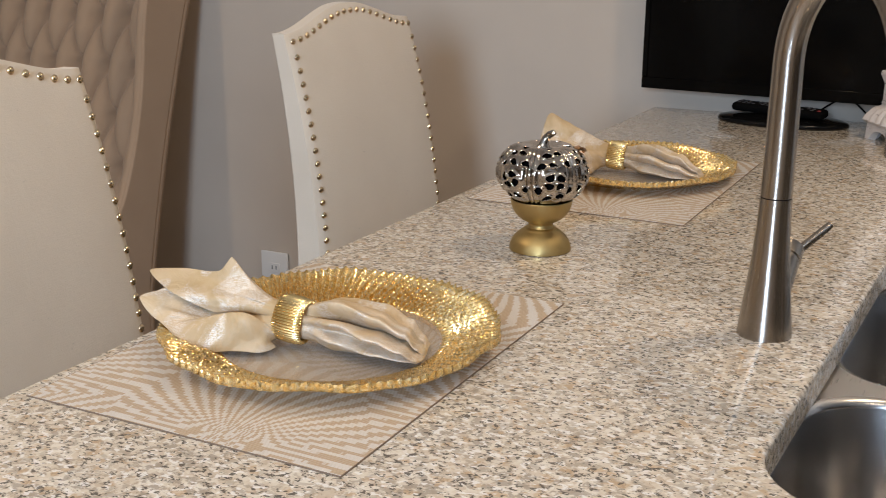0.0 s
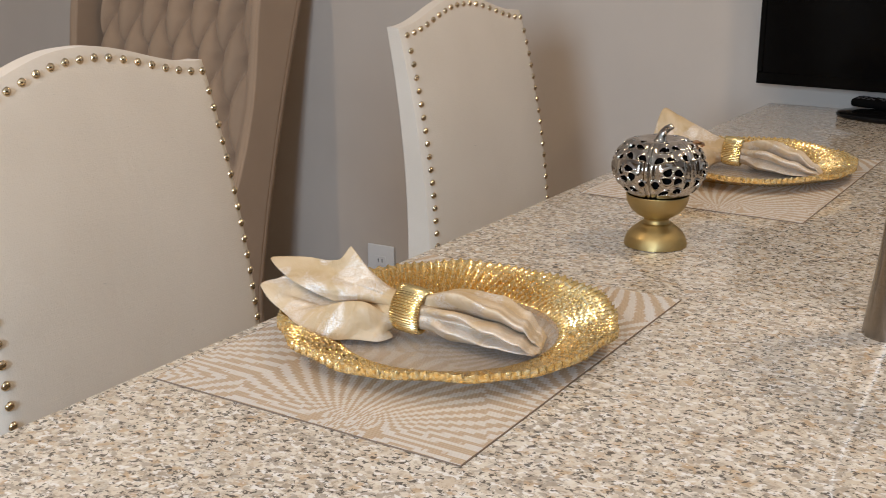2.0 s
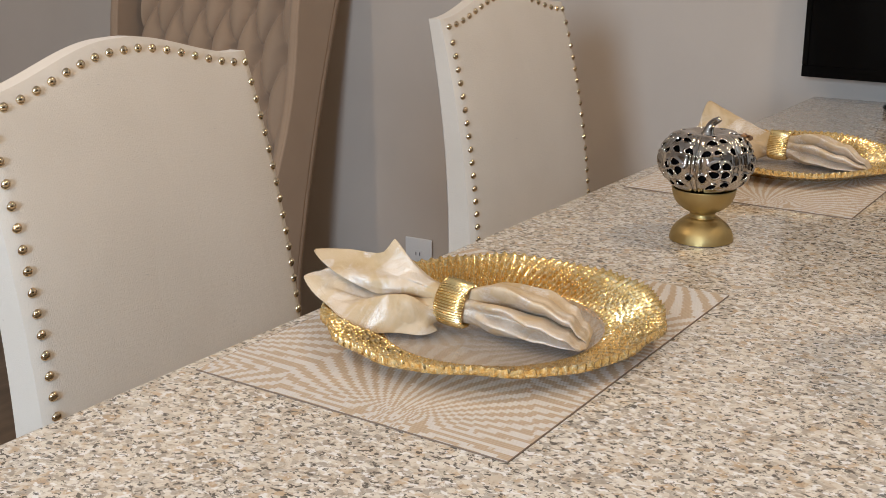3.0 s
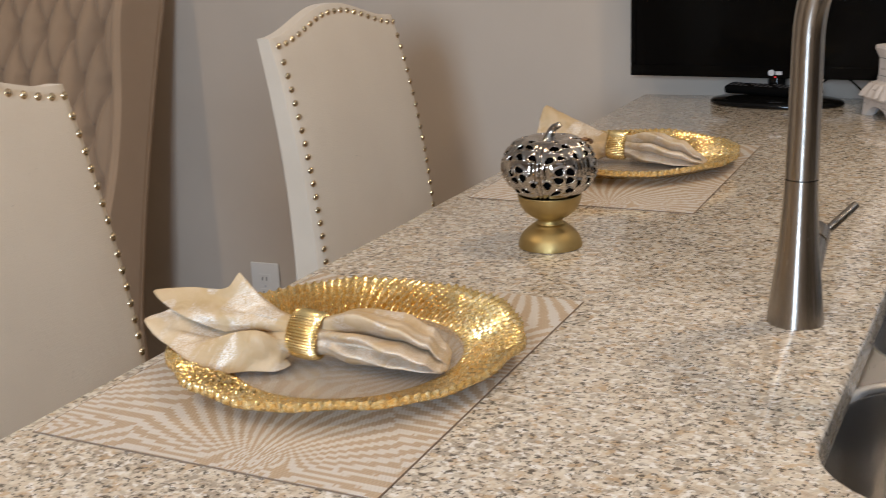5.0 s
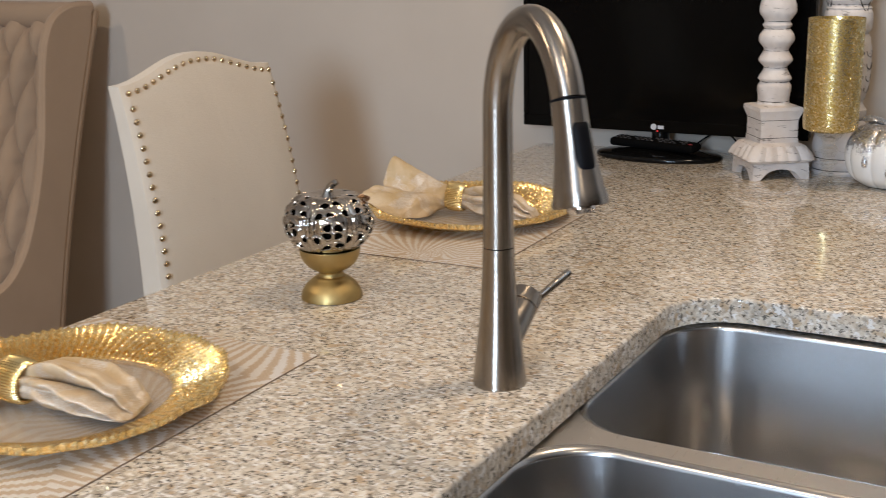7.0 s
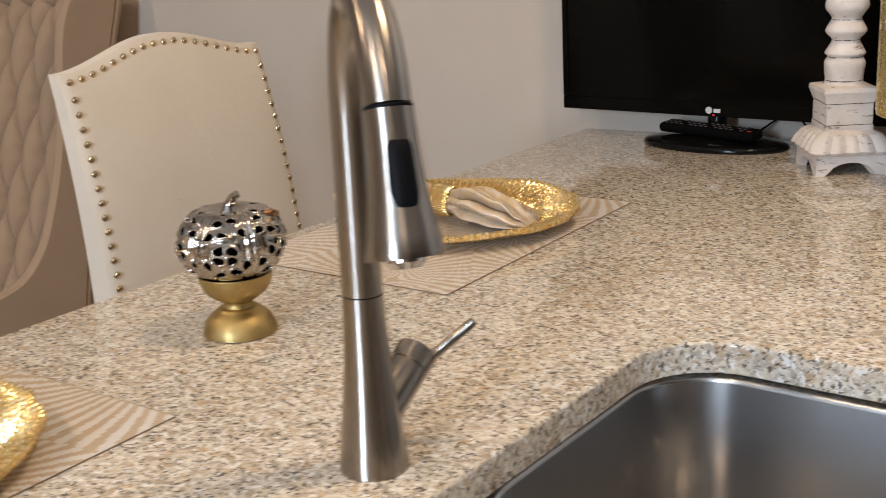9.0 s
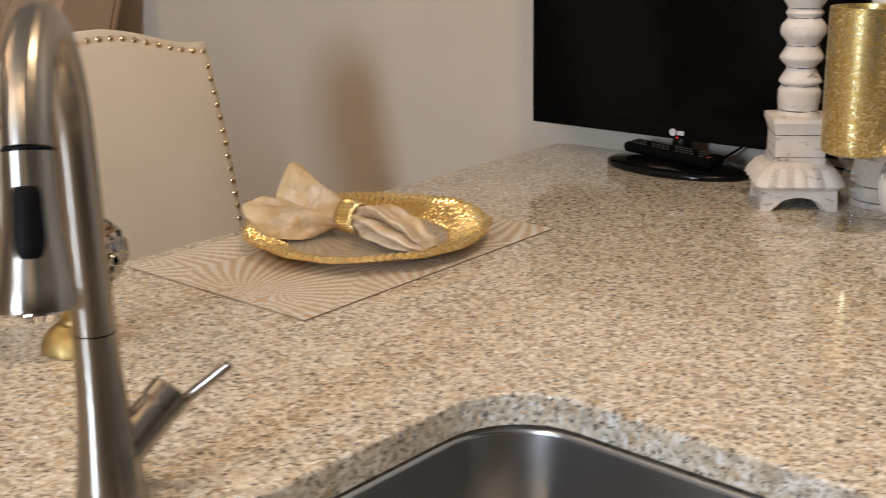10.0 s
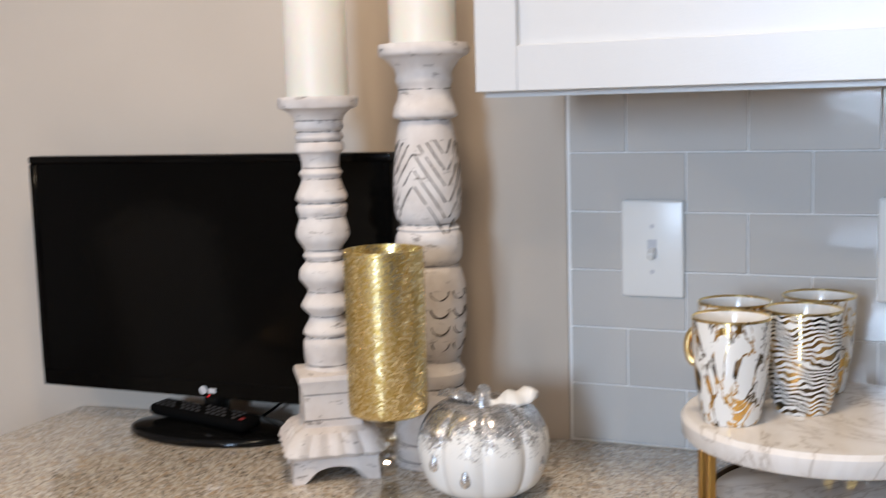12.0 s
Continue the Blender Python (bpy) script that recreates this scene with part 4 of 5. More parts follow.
def wing_chair():
    """A tall tufted wingback against the wall, facing -y. Local origin: the floor under its right rear edge."""
    m = pose(-1.360, 3.095, 0, 0, 0, 0)
    c = thing("wingback_chair", m, "tall taupe velvet wingback dining chair with button tufting", "armchair")
    W, H = 0.66, 1.235
    # front edge of the wing, as (y, z), from the crown down to the arm's front
    edge = smooth_profile([(-0.020, 1.228), (-0.085, 1.226), (-0.140, 1.200), (-0.172, 1.143), (-0.190, 1.06), (-0.200, 0.983), (-0.214, 0.90), (-0.238, 0.809), (-0.268, 0.725), (-0.305, 0.650),
                           (-0.364, 0.590), (-0.44, 0.568), (-0.507, 0.560), (-0.60, 0.556)], 4)

    def rear(z):
        d = 1.225 - max(z, 0.40)
        return -0.012 - 0.36 * d + 0.10 * d * d

    for side, x0 in (("near", 0.0), ("far", -W)):
        t = 0.032
        outline = [(y, z) for y, z in edge] + [(-0.60, 0.20)] + [(rear(z), z) for z in (0.20, 0.40, 0.6, 0.75, 0.9, 1.05, 1.17)]
        bm = slab_with_holes(outline, [], -t, 0.0)
        for v in bm.verts:
            v.co = Vector((x0 + v.co.z, v.co.x, v.co.y))
        wing = part("wing", bm, M_TAUPE, c, angle=35)
        pts = [(x0 - 0.004, y - 0.001, z + 0.001) for y, z in edge]
        part("piping", tube(pts, 0.0045, 8), M_TAUPE, wing)
        part("inner_roll", tube([(x0 - 0.016, y + 0.006, z - 0.003) for y, z in edge], 0.0165, 12), M_TAUPE, wing)

    A, B = 0.092, 0.240

    def tuft(u, v):
        x = -0.026 - (W - 0.052) * u
        z = 0.45 + (1.21 - 0.45) * v
        p, q = x / A + z / B, x / A - z / B
        h = (abs(math.sin(math.pi * p)) * abs(math.sin(math.pi * q))) ** 0.30
        w = min(1.0, max(0.0, (-0.060 - x) / 0.04))
        h = 0.85 + (h - 0.85) * w * w * (3 - 2 * w)  # a smooth border beside the wing
        crown = 0.03 * (1 - min(1, (1.21 - z) / 0.06)) ** 2
        i, k = round(2 * x / A), round(2 * z / B)
        pit = 0.0
        for a in (i - 1, i, i + 1):
            for b in (k - 1, k, k + 1):
                if (a + b) % 2 == 0:
                    pit += math.exp(-((x - a * A / 2) ** 2 + (z - b * B / 2) ** 2) / 0.00030)
        y = rear(z) - 0.014 - 0.055 * h + 0.028 * min(1.0, pit) * w + crown
        return (x, y, z)

    bm, _ = grid(170, 200, tuft)
    part("tufted_back", bm, M_TAUPE, c, "deep diamond button tufting", angle=180)
    btn = mesh_of("button", lathe([(0.0, 0.006), (0.006, 0.005), (0.009, 0.0)], 14), M_TAUPE)
    for i in range(-17, 0):
        for k in range(4, 11):
            x, z = i * A / 2, k * B / 2
            if (i + k) % 2 == 0 and -W + 0.08 < x < -0.075 and 0.5 < z < 1.19:
                share("button", btn, c, pose(x, rear(z) - 0.006, z, 90))
    outer_back, _ = grid(2, 20, lambda u, v: (-0.004 - (W - 0.008) * u, rear(0.2 + 1.02 * v) + 0.003, 0.2 + 1.02 * v))
    part("outer_back", outer_back, M_TAUPE, c).modifiers.new("thickness", "SOLIDIFY").thickness = 0.02
    part("top_roll", tube([(-0.02, -0.045, 1.206), (-W + 0.02, -0.045, 1.206)], 0.034, 16), M_TAUPE, c)
    part("seat", box(-W + 0.03, -0.03, -0.66, -0.28, 0.30, 0.49, 0.04, 3), M_TAUPE, c)
    leg = mesh_of("leg", box(-0.022, 0.022, -0.022, 0.022, 0, 0.21), M_WOOD)
    for x in (-0.05, -W + 0.05):
        for y in (-0.31, -0.55):
            share("leg", leg, c, pose(x, y, 0))
    return c


wing_chair()


def cushion():
    def f(u, v):
        a, b = 2 * u - 1, 2 * v - 1
        return a, b, (1 - a ** 4) * (1 - b ** 4)

    bm = bmesh.new()
    for s in (1, -1):
        grid(24, 24, lambda u, v: (0.19 * (2 * u - 1) * (1 - 0.06 * (2 * v - 1) ** 2), s * 0.065 * max(f(u, v)[2], 0) ** 0.6, 0.19 * (2 * v - 1) * (1 - 0.06 * (2 * u - 1) ** 2)), bm=bm)
    bmesh.ops.remove_doubles(bm, verts=bm.verts, dist=0.0005)
    return solid("cushion", bm, M_TEAL, pose(-1.885, 2.70, 0.70, -14, 0, 8), "dark teal velvet cushion on the wingback seat", "cushion")


cushion()


def wall_plate(name, m, w, h, label, kind):
    p = thing(name, m, label, "switch" if kind == "toggle" else "outlet")
    part("plate", box(-w / 2, w / 2, -0.006, 0.0, -h / 2, h / 2, 0.0035, 3), M_PLASTIC_WHITE, p)
    if kind == "toggle":
        part("slot", box(-0.006, 0.006, -0.0068, -0.004, -0.0125, 0.0125), M_GREY, p)
        t = part("toggle", box(-0.0045, 0.0045, -0.016, 0.0, -0.004, 0.006, 0.0015, 1), M_PLASTIC_WHITE, p)
        t.matrix_basis = pose(0, -0.003, -0.003, 25)
    else:
        for z in (-0.02, 0.02):
            r = part("receptacle", box(-0.017, 0.017, -0.0075, -0.004, z - 0.014, z + 0.014, 0.002, 1), M_PLASTIC_WHITE, p)
            for x in (-0.006, 0.006):
                part("slot", box(x - 0.001, x + 0.001, -0.0082, -0.007, z - 0.004, z + 0.006), M_BLACK_MATT, r)
    screw = mesh_of("screw", lathe([(0.0, -0.0), (0.003, 0.0), (0.003, -0.001)], 12), M_GREY)
    for z in ((-0.030, 0.030) if kind == "toggle" else (0.0,)):
        share("screw", screw, p, pose(0, -0.0066, z, 90))
    return p


wall_plate("light_switch", pose(0.690, Y_N - 0.0038, 1.195), 0.083, 0.128, "white toggle light switch plate on grey tile", "toggle")
wall_plate("wall_outlet", pose(1.008, Y_N - 0.0038, 1.200), 0.083, 0.128, "white outlet plate on the grey tile backsplash", "outlet")
wall_plate("wall_outlet", pose(-1.210, wall_y(-1.210) - 0.0005, 0.405, 0, 0, 4.8), 0.083, 0.128, "white outlet plate low on the greige wall", "outlet")

# ---- the upper cabinet ----


def upper_cabinet():
    x0, x1, yf, z0, z1 = 0.583, 1.52, 3.0, 1.402, 2.30
    c = thing("upper_cabinet", pose(0, 0, 0), "white shaker wall cabinet above the tile backsplash", "cabinet")
    part("body", box(x0, x1, yf + 0.021, 3.342, z0 + 0.004, z1, 0.002, 1), M_WHITE, c)
    part("bottom_rail", box(x0 + 0.002, x1, yf + 0.024, yf + 0.045, z0 - 0.006, z0 + 0.004), M_WHITE, c)
    for a, b in ((x0 + 0.001, 1.05), (1.054, x1)):
        bm = bmesh.new()
        s = 0.047
        box(a, a + s, yf, yf + 0.020, z0, z1 - 0.002, 0.0006, 1, bm)
        box(b - s, b, yf, yf + 0.020, z0, z1 - 0.002, 0.0006, 1, bm)
        box(a + s, b - s, yf, yf + 0.020, z0, z0 + s, 0.0006, 1, bm)
        box(a + s, b - s, yf, yf + 0.020, z1 - s, z1 - 0.002, 0.0006, 1, bm)
        d = part("door", bm, M_WHITE, c)
        part("door_panel", box(a + s, b - s, yf + 0.010, yf + 0.018, z0 + s, z1 - s), M_WHITE, d)
    return c


upper_cabinet()

# ---- in the corner of the counter ----


def television():
    left, right = Vector((-0.226, 3.196, 0)), Vector((0.374, 3.212, 0))
    yaw = math.degrees(math.atan2((right - left).y, (right - left).x))
    w = (right - left).length
    mid = (left + right) / 2
    tv = thing("television", pose(mid.x, mid.y, TOP, 0, 0, yaw), "small black flat television on an oval gloss stand", "television")
    z0, z1 = 0.050, 0.400
    part("casing", box(-w / 2, w / 2, 0.004, 0.030, z0, z1, 0.006, 3), M_BLACK_GLOSS, tv)
    b = 0.012
    bezel = bmesh.new()
    box(-w / 2, w / 2, -0.003, 0.008, z1 - b, z1, 0.003, 2, bezel)
    box(-w / 2, w / 2, -0.0012, 0.008, z0, z0 + 0.024, 0.001, 1, bezel)
    box(-w / 2, -w / 2 + b, -0.003, 0.008, z0 + 0.024, z1 - b, 0.002, 1, bezel)
    box(w / 2 - b, w / 2, -0.003, 0.008, z0 + 0.024, z1 - b, 0.002, 1, bezel)
    part("bezel", bezel, M_SCREEN, tv)
    part("screen", box(-w / 2 + b, w / 2 - b, 0.000, 0.006, z0 + 0.024, z1 - b), M_SCREEN, tv)
    part("neck", tube([(0.0, 0.018, 0.006), (0.0, 0.018, 0.06)], 0.018, 24), M_BLACK_GLOSS, tv)
    base = lathe(smooth_profile([(0.130, 0.0), (0.132, 0.004), (0.126, 0.010), (0.10, 0.014), (0.05, 0.018)], 4) + [(0.0, 0.019)], 72)
    for v in base.verts:
        v.co.y *= 0.56
    o = part("stand_base", base, M_BLACK_GLOSS, tv)
    o.location = (0.004, -0.004, 0.0)
    lx, lz = -0.008, 0.0615
    disc = lathe([(0.0, 0.0), (0.0062, 0.0), (0.0062, 0.001), (0.0, 0.001)], 24)
    d = part("badge_disc", disc, M_GREY, tv)
    d.matrix_basis = pose(lx, -0.0032, lz, 90)
    part("badge_bar", box(lx + 0.0085, lx + 0.021, -0.0042, -0.003, lz - 0.004, lz + 0.003), M_GREY, tv)
    part("standby_light", box(lx + 0.006, lx + 0.009, -0.0020, 0.0, z0 + 0.0015, z0 + 0.0040), M_RED, tv)
    return tv


television()


def remote():
    r = thing("remote_control", pose(0.072, 3.192, TOP + 0.0195, 4, 0, -12), "black remote control lying on the television stand", "remote")
    part("shell", box(-0.098, 0.098, -0.020, 0.020, 0.0, 0.017, 0.007, 3), M_BLACK_MATT, r)
    key = mesh_of("key", box(-0.0032, 0.0032, -0.0022, 0.0022, 0.0, 0.0016, 0.0007, 1), M_KEY)
    for i in range(16):
        for k in (-1, 0, 1):
            if (i + k) % 5 != 3:
                share("key", key, r, pose(-0.084 + 0.0105 * i, 0.0108 * k, 0.0168))
    part("power_key", box(0.085, 0.092, -0.013, -0.007, 0.0165, 0.0184, 0.0008, 1), M_RED_KEY, r)
    return r


remote()
cable = []
for k in range(25):
    t = k / 24
    cable.append((0.10 + 0.30 * t, 3.245 + 0.03 * math.sin(7 * t), TOP + 0.0035 + 0.045 * max(0, math.sin(math.pi * min(1, t * 1.7))) ** 2 * (1 if t < 0.59 else 0) + 0.03 * max(0.0, math.sin(math.pi * (t - 0.55) / 0.45)) * (1 if t > 0.55 else 0)))
solid("power_cable", tube(cable, 0.0019, 8), M_BLACK_MATT, Matrix(), "thin black power cable behind the television", "cable")


def square_loop(h, z, wave=0.0, n=16, bulge=0.0):
    out = []
    for side in range(4):
        for k in range(n):
            t = -1 + 2 * k / n
            o = h + wave * abs(math.sin(math.pi * 2.5 * (t + 1))) + bulge * (1 - t * t)
            x, y = ((t, -1), (1, t), (-t, 1), (-1, -t))[side]
            out.append((x * (h if side in (0, 2) else o), y * (o if side in (0, 2) else h), z))
    return out


def square_foot(c, box_h, foot_h, half):
    """An arched square foot, a fluted skirt and a square block."""
    # arched foot on four corner pads
    n = 16
    low, high = [], []
    for (x, y, z) in square_loop(half, 0.0, n=n):
        along = min(abs(x), abs(y)) / half
        arch = 0.020 * max(0.0, 1 - (along / 0.66) ** 2) ** 0.5
        low.append((x, y, arch))
        high.append((x * 0.97, y * 0.97, 0.030))
    bm = loft([low, high], cap_last=True)
    inner = [bm.verts.new((x * 0.8, y * 0.8, z)) for x, y, z in low]
    bm.verts.ensure_lookup_table()
    outer_low = [bm.verts[i] for i in range(len(low))]
    for i in range(len(low)):
        k = (i + 1) % len(low)
        bm.faces.new((outer_low[i], inner[i], inner[k], outer_low[k]))
    part("arched_foot", bm, M_CHALK, c, angle=35)
    # flared, fluted skirt
    hb = half * 0.70
    loops = [square_loop(half * 1.00, 0.0311, 0.004, 24), square_loop(half * 1.10, 0.0370, 0.005, 24), square_loop(half * 1.02, 0.0470, 0.006, 24),
             square_loop(half * 0.86, 0.0605, 0.004, 24), square_loop(hb * 0.97, foot_h - 0.004, 0.0, 24), square_loop(hb * 0.94, foot_h, 0.0, 24)]
    part("fluted_skirt", loft(loops, cap_first=True, cap_last=True), M_CHALK, c, "carved fluted flare", angle=28)
    # dark tubes laid on the flutes paint the shade between them
    for side in range(4):
        for k in range(-2, 3):
            x = k * half * 0.36
            pts = [(x * 1.03, -half * 1.115, 0.0395), (x * 1.0, -half * 1.03, 0.0496), (x * 0.9, -half * 0.875, 0.0617)]
            o = part("groove", tube(pts, [0.0012, 0.0016, 0.0008], 5), M_CREVICE_SHADE, c)
            o.matrix_basis = Matrix.Rotation(side * math.pi / 2, 4, "Z")
    # square block with a capped top
    zb = foot_h + box_h
    part("square_block", loft([square_loop(hb * 0.97, foot_h, n=6), square_loop(hb * 0.93, foot_h + 0.006, n=6), square_loop(hb * 0.93, zb - 0.024, n=6), square_loop(hb * 1.10, zb - 0.006, n=6),
                               square_loop(hb * 1.06, zb, n=6), square_loop(hb * 0.6, zb + 0.004, n=6)], cap_first=True, cap_last=True), M_CHALK, c, angle=25)
    # dark bands above the skirt and under the cap: painted shade and rub
    for z in (foot_h + 0.0045, zb - 0.024):
        part("rubbed_line", loft([square_loop(hb * 0.935 + 0.0006, z, n=4), square_loop(hb * 0.935 + 0.0006, z + 0.0010, n=4)]), M_CREVICE_SHADE, c)


def round_foot(c):
    """A turned plinth of stacked rings."""
    prof = [(0.0, 0.0), (0.0515, 0.0), (0.0530, 0.004), (0.0500, 0.009), (0.0530, 0.014), (0.0535, 0.026), (0.0495, 0.031), (0.0510, 0.036), (0.0505, 0.052), (0.0460, 0.078),
            (0.0420, 0.094), (0.0390, 0.102), (0.0425, 0.110), (0.0420, 0.120), (0.0370, 0.127), (0.0345, 0.136), (0.0, 0.136)]
    part("round_plinth", lathe(prof, 56), M_CHALK, c, "turned round foot", angle=30)
    # dark rings stand in for shade in the plinth's hollows
    for r, z in ((0.0500, 0.009), (0.0495, 0.031), (0.0390, 0.102)):
        part("groove", lathe([(r + 0.0004, z - 0.0008), (r + 0.0011, z), (r + 0.0004, z + 0.0008)], 40), M_CREVICE_SHADE, c)


def candle_holder(m, height, turned, zb, half, label, leaves):
    c = thing("candle_holder", m, label, "candle holder", "carved candle holders")
    if half:
        square_foot(c, zb - 0.070, 0.070, half)
    else:
        round_foot(c)
    # turned shaft
    prof = [(r, zb + 0.002 + z * (height - zb - 0.002)) for r, z in turned]
    part("turned_shaft", lathe(smooth_profile(prof, 4) + [(0.0, prof[-1][1])], 48, lobes=lambda a, r, z: r * (1 + 0.035 * noise.noise((3 * math.cos(a), 3 * math.sin(a), z * 90))) + 0.0009 * abs(math.sin(9 * a + 40 * z))), M_CHALK, c, angle=38)
    # each narrow waist gets a dark ring as its painted shade
    for (r0, z0_), (r1, z1_), (r2, z2_) in zip(prof, prof[1:], prof[2:]):
        if r1 < r0 - 0.0015 and r1 < r2 - 0.0015:
            part("groove", lathe([(r1 + 0.0005, z1_ - 0.0007), (r1 + 0.0011, z1_), (r1 + 0.0005, z1_ + 0.0007)], 40), M_CREVICE_SHADE, c)
    if leaves:
        # herringbone of dark leaf lines on the long belly, hooked scales on the lower one: carving shade painted as
        # tubes
        z_lo, z_hi = leaves[0]

        def radius(z):
            for (ra, za), (rb, zb_) in zip(prof, prof[1:]):
                if za <= z <= zb_:
                    q = (z - za) / max(zb_ - za, 1e-6)
                    q = q * q * (3 - 2 * q)
                    return ra + (rb - ra) * q
            return prof[-1][0]

        for col in range(3):
            a0 = col * 2 * math.pi / 3 + 4.19
            k = 0
            z = z_lo
            while z < z_hi - 0.012:
                for s in (-1, 1):
                    pts = []
                    for i in range(8):
                        t = i / 7
                        zz = z + 0.060 * (1 - t)
                        if zz > z_hi:
                            continue
                        a = a0 + s * (0.04 + 0.94 * t)
                        r = radius(zz) + 0.0006
                        pts.append((r * math.cos(a), r * math.sin(a), zz))
                    if len(pts) > 2:
                        part("carved_leaf", tube(pts, 0.0011, 5), M_CREVICE_SHADE, c)
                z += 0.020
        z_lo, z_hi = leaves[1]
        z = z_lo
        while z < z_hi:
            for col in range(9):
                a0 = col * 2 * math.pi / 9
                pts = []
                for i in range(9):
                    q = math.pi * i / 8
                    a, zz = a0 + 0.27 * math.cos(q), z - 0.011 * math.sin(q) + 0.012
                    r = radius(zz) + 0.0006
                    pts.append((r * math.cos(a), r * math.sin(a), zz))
                part("carved_leaf", tube(pts, 0.0011, 5), M_CREVICE_SHADE, c)
            z += 0.022
    return c


def pillar_candle(m, r, h):
    c = thing("pillar_candle", m, "plain ivory pillar candle on a white holder", "candle", "pillar candles")
    part("wax", lathe([(0.0, 0.0), (r, 0.0), (r, h - 0.006), (r - 0.004, h), (r - 0.012, h - 0.004), (0.0, h - 0.008)], 48), M_WAX, c)
    part("wick", tube([(0, 0, h - 0.009), (0, 0, h + 0.002), (0.002, 0, h + 0.008)], 0.0011, 6), M_BLACK_MATT, c)
    return c


H1 = 0.474
turned_1 = [(0.036, 0.0), (0.033, 0.02), (0.035, 0.06), (0.036, 0.10), (0.031, 0.125), (0.036, 0.14), (0.031, 0.165), (0.024, 0.20), (0.033, 0.225), (0.036, 0.245), (0.026, 0.29), (0.029, 0.31), (0.037, 0.34), (0.036, 0.375), (0.027, 0.405), (0.031, 0.425),
            (0.027, 0.445), (0.038, 0.485), (0.039, 0.52), (0.034, 0.565), (0.037, 0.585), (0.0375, 0.605), (0.033, 0.618), (0.0385, 0.635), (0.033, 0.67), (0.028, 0.705), (0.0315, 0.725), (0.027, 0.745), (0.030, 0.79), (0.0360, 0.805), (0.035, 0.83),
            (0.032, 0.84), (0.036, 0.855), (0.032, 0.875), (0.037, 0.89), (0.035, 0.915), (0.044, 0.945), (0.054, 0.957), (0.058, 0.962), (0.059, 0.99), (0.057, 1.0)]
candle_holder(pose(0.329, 3.107, TOP, 0, 0, 36), H1, [(r * 0.82, z) for r, z in turned_1], 0.131, 0.054, "short distressed white carved wooden candle holder with square foot", None)
pillar_candle(pose(0.329, 3.107, TOP + H1, 0, 0, 0), 0.0385, 0.20)
H2 = 0.536
turned_2 = [(0.040, 0.0), (0.044, 0.02), (0.050, 0.08), (0.052, 0.16), (0.051, 0.24), (0.046, 0.29), (0.041, 0.31), (0.047, 0.325), (0.049, 0.36), (0.048, 0.40), (0.044, 0.418), (0.0455, 0.425), (0.040, 0.44), (0.046, 0.46), (0.049, 0.52), (0.048, 0.60), (0.044, 0.68), (0.039, 0.745),
            (0.036, 0.765), (0.046, 0.775), (0.045, 0.80), (0.039, 0.83), (0.037, 0.86), (0.041, 0.885), (0.040, 0.905), (0.043, 0.925), (0.056, 0.955), (0.064, 0.965), (0.066, 0.985), (0.064, 1.0)]
candle_holder(pose(0.438, 3.186, TOP, 0, 0, 30), H2, [(r * 0.86, z) for r, z in turned_2], 0.133, 0.0, "tall distressed white candle holder carved with leaves", [(0.300, 0.420), (0.150, 0.235)])
pillar_candle(pose(0.438, 3.186, TOP + H2), 0.042, 0.20)


def glitter_hurricane():
    c = thing("glitter_candle_cup", pose(0.447, 3.040, TOP), "gold glitter cylinder on a clear crystal stem", "candle holder")
    part("glitter_cylinder", lathe([(0.0, 0.104), (0.040, 0.101), (0.0455, 0.104), (0.0470, 0.112), (0.0470, 0.296), (0.0456, 0.2965), (0.0450, 0.294), (0.0450, 0.125), (0.0, 0.122)], 64), M_GOLD_GLITTER, c)
    part("stem", lathe(smooth_profile([(0.0, 0.004), (0.030, 0.003), (0.046, 0.000), (0.047, 0.002), (0.030, 0.010), (0.012, 0.022), (0.0095, 0.034), (0.016, 0.044), (0.010, 0.054), (0.017, 0.066), (0.011, 0.078), (0.020, 0.090), (0.026, 0.1005), (0.0, 0.1005)], 3), 16), M_GLASS, c, "faceted clear crystal stem", angle=15)
    return c


glitter_hurricane()


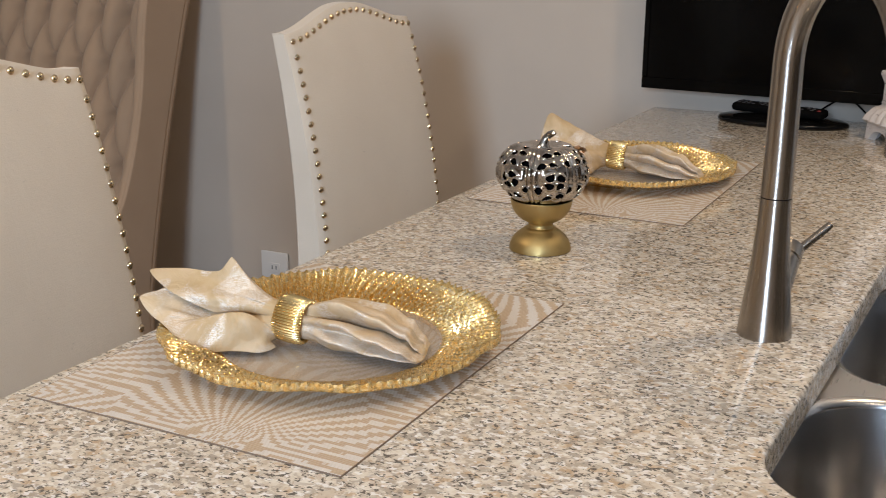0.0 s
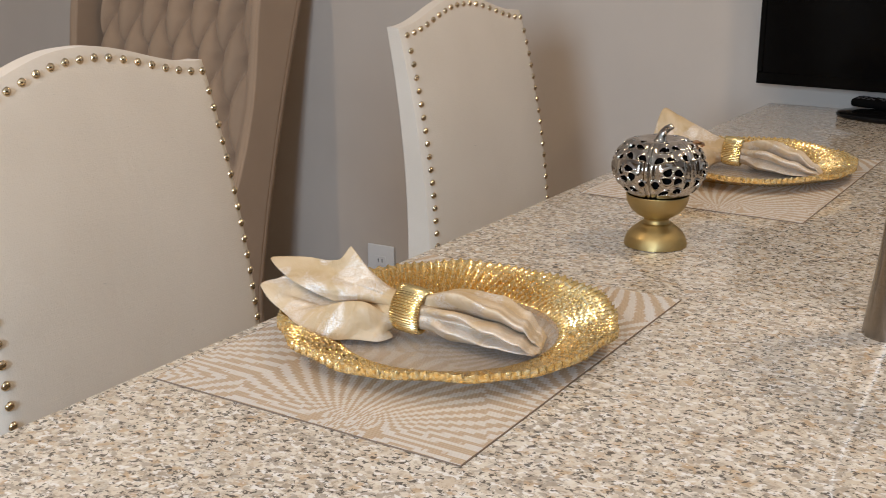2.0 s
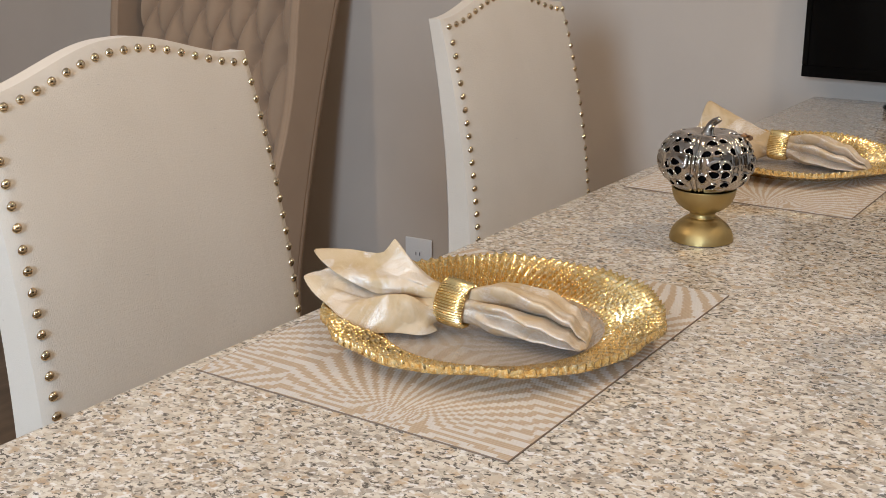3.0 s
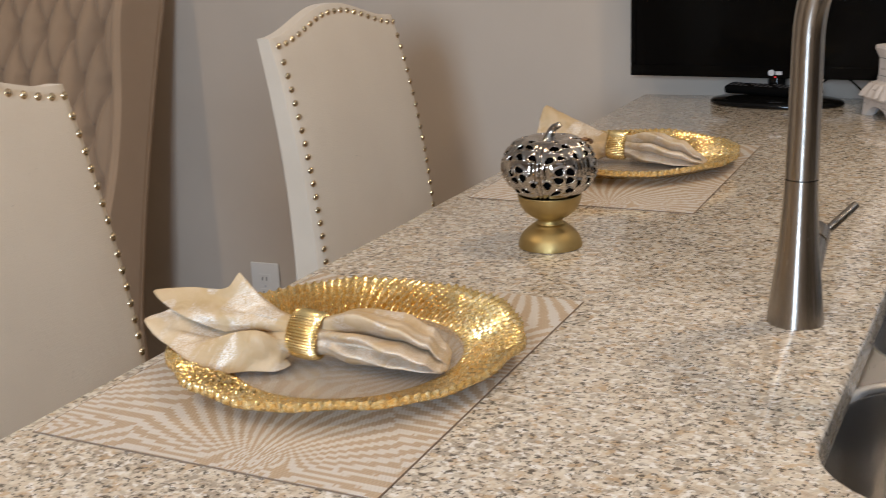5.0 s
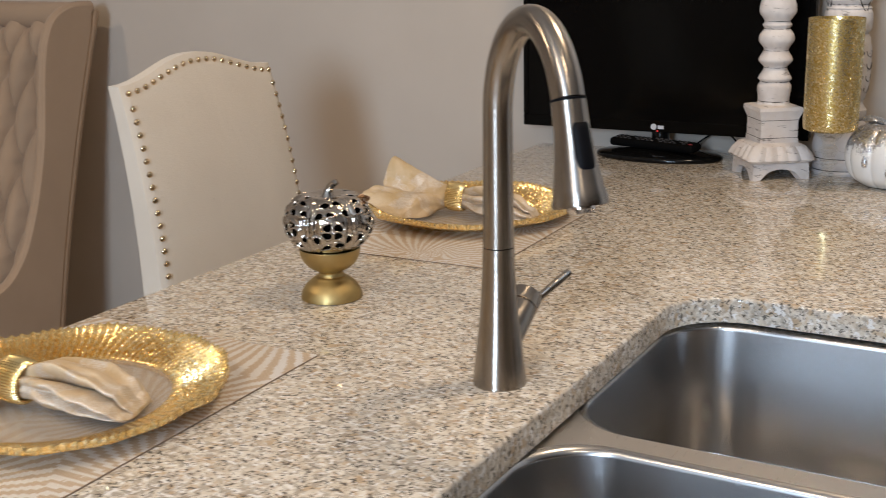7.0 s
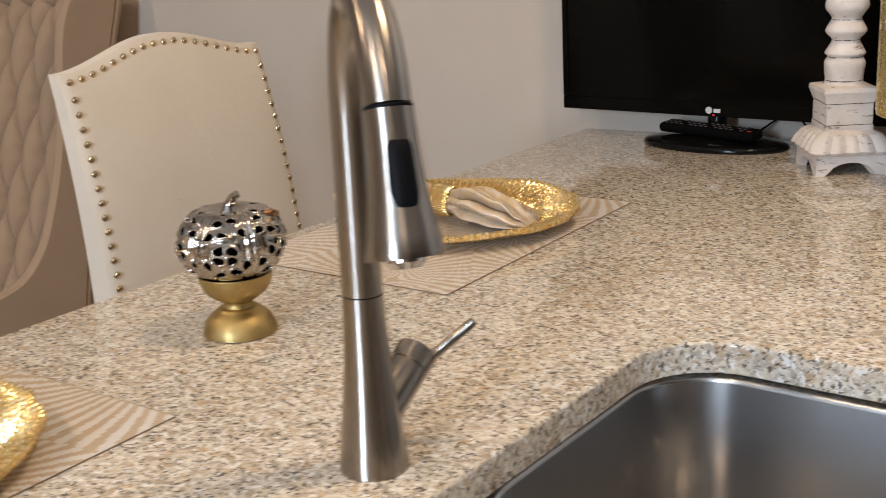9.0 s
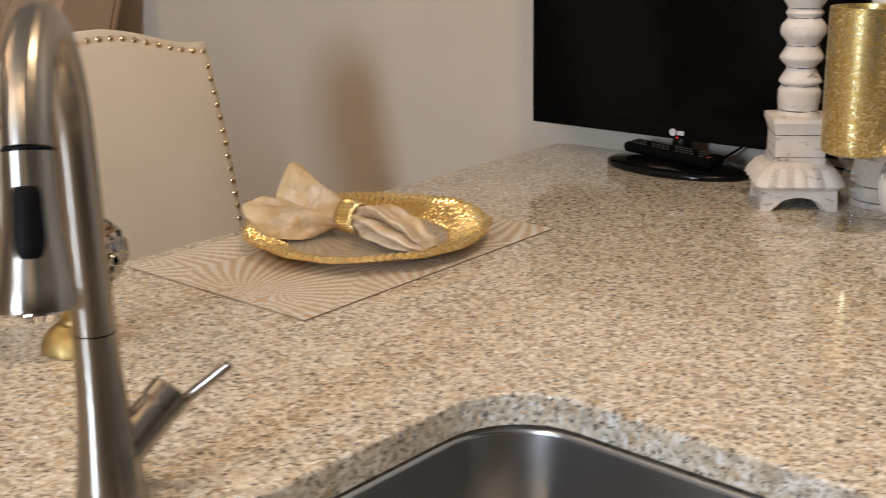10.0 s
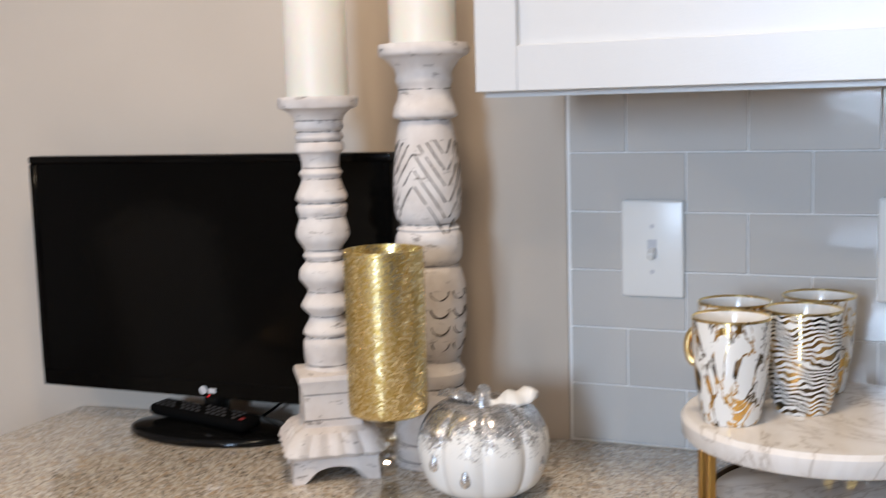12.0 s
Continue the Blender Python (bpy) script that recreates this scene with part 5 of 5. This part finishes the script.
def white_pumpkin():
    p = thing("white_pumpkin", pose(0.545, 3.092, TOP, 0, 0, 12), "white ceramic pumpkin with silver glitter crown", "ornament")

    def lobes(a, r, z):
        return r * (1 - 0.075 * (1 - abs(math.sin(4.5 * a))) ** 2.0)

    prof = [(0.0, 0.007), (0.03, 0.001)] + smooth_profile([(0.045, 0.002), (0.068, 0.018), (0.0785, 0.048), (0.076, 0.076), (0.062, 0.100), (0.042, 0.112), (0.022, 0.110), (0.010, 0.104)], 6) + [(0.0, 0.102)]
    part("body", lathe(prof, 216, lobes=lobes), M_PUMPKIN, p, angle=80)
    part("stem", tube([(0, 0, 0.100), (0.000, -0.002, 0.112), (0.002, -0.004, 0.122), (0.004, -0.006, 0.128)], [0.016, 0.010, 0.0085, 0.0075], 16), M_SILVER_GLITTER, p)

    def leaf(u, v):
        w = 0.022 * math.sin(math.pi * min(1, v * 0.94 + 0.04)) ** 0.6 * (1 + 0.12 * math.sin(22 * v))
        x = 0.010 + 0.056 * v
        return (x, (2 * u - 1) * w - 0.004 + 0.010 * v, 0.113 + 0.012 * math.sin(2.2 * v) - 0.010 * (2 * u - 1) ** 2 + 0.0025 * math.sin(14 * v + 5 * u))

    bm, _ = grid(14, 26, leaf)
    lf = part("leaf", bm, M_CERAMIC, p, "white leaf with silver edge")
    lf.modifiers.new("thickness", "SOLIDIFY").thickness = 0.005
    lf.matrix_basis = Matrix.Translation((0, 0, 0.118)) @ Matrix.Rotation(radians(12), 4, "X") @ Matrix.Translation((0, 0, -0.118))
    bm, _ = grid(12, 18, lambda u, v: (-0.008 - 0.045 * v, (2 * u - 1) * 0.017 * math.sin(math.pi * (0.08 + 0.9 * v)) + 0.004, 0.114 + 0.010 * math.sin(2.4 * v) - 0.006 * (2 * u - 1) ** 2))
    part("leaf", bm, M_SILVER_GLITTER, p, "silver glittered leaf").modifiers.new("thickness", "SOLIDIFY").thickness = 0.004
    drop = mesh_of("drop", lathe([(0.0, -0.015), (0.0045, -0.012), (0.0065, -0.007), (0.005, 0.001), (0.002, 0.009), (0.0, 0.014)], 16), M_SILVER_GLITTER)
    for a, z in ((-128, 0.055), (-96, 0.042), (-20, 0.05), (60, 0.05)):
        share("drop", drop, p, pose(0.0755 * math.cos(radians(a)), 0.0755 * math.sin(radians(a)), z), "silver teardrop")
    return p


white_pumpkin()
SX, SY, SR = 0.935, 3.090, 0.150
SZ = TOP + 0.129


def tier_stand():
    s = thing("tiered_stand", pose(SX, SY, TOP), "two-tier marble serving stand with gold legs", "stand")
    z = SZ - TOP
    part("top_slab", lathe([(0.0, z - 0.024), (SR - 0.004, z - 0.024), (SR - 0.0005, z - 0.020), (SR, z - 0.005), (SR - 0.004, z), (0.0, z)], 96), M_MARBLE, s, "round white marble top")
    part("lower_slab", lathe([(0.0, 0.026), (0.113, 0.026), (0.118, 0.030), (0.118, 0.040), (0.114, 0.043), (0.0, 0.043)], 80), M_MARBLE, s, "round marble lower shelf")
    part("lower_band", lathe([(0.1185, 0.022), (0.1225, 0.022), (0.1235, 0.034), (0.1225, 0.046), (0.1185, 0.046)], 80, closed=True), Mat("bronze_band", (0.10, 0.065, 0.035), 0.3, 1.0).m, s, "dark bronze band")
    for a in (208, 328, 88):
        c, sn = math.cos(radians(a)), math.sin(radians(a))
        for off in (-0.014, 0.014):
            bm = box(-0.0055, 0.0055, -0.004, 0.004, 0.0, z - 0.024, 0.001, 1)
            o = part("leg", bm, M_STAND_GOLD, s, "flat gold leg bar")
            o.matrix_basis = pose((SR - 0.022) * c - off * sn, (SR - 0.022) * sn + off * c, 0, 0, 0, a + 90)
    return s


tier_stand()


def mug(m, glaze, label, turn):
    g = thing("mug", m @ Matrix.Diagonal((0.97, 0.97, 0.94, 1)), label, "mug", "mugs on the stand")
    out = smooth_profile([(0.027, 0.0), (0.0295, 0.003), (0.034, 0.025), (0.0385, 0.060), (0.0405, 0.090), (0.0410, 0.114)], 5)
    part("body", lathe([(0.0, 0.002)] + out, 64), glaze, g)
    part("inside", lathe([(0.0395, 0.1145), (0.0385, 0.112), (0.037, 0.080), (0.031, 0.025), (0.025, 0.008), (0.0, 0.007)], 64), M_CERAMIC, g, "plain white inside")
    part("gold_lip", lathe([(0.0394, 0.1140), (0.0394, 0.1162), (0.0402, 0.1168), (0.0413, 0.1162), (0.0413, 0.1140)], 64, closed=True), M_RING_GOLD, g, "gold lip")
    pts = []
    for k in range(15):
        a = math.pi * (k / 14 - 0.5)
        pts.append((0.036 + 0.011 * math.cos(a), 0, 0.080 + 0.020 * math.sin(a)))
    h = part("handle", tube(pts, 0.0040, 12), M_RING_GOLD, g, "gold handle")
    h.matrix_basis = pose(0, 0, 0, 0, 0, turn)
    return g


mug(pose(0.846, 3.032, SZ), M_MUG_A, "white mug with gold and black veining on marble", 176)
mug(pose(0.909, 3.096, SZ, 0, 0, 60), M_MUG_B, "white mug with wavy gold stripes on marble", 40)
mug(pose(0.834, 3.122, SZ, 0, 0, 130), M_MUG_A, "white gold-veined mug behind the others", -70)
mug(pose(0.915, 3.187, SZ, 0, 0, 220), M_MUG_A, "white gold-veined mug near the tiles", -150)
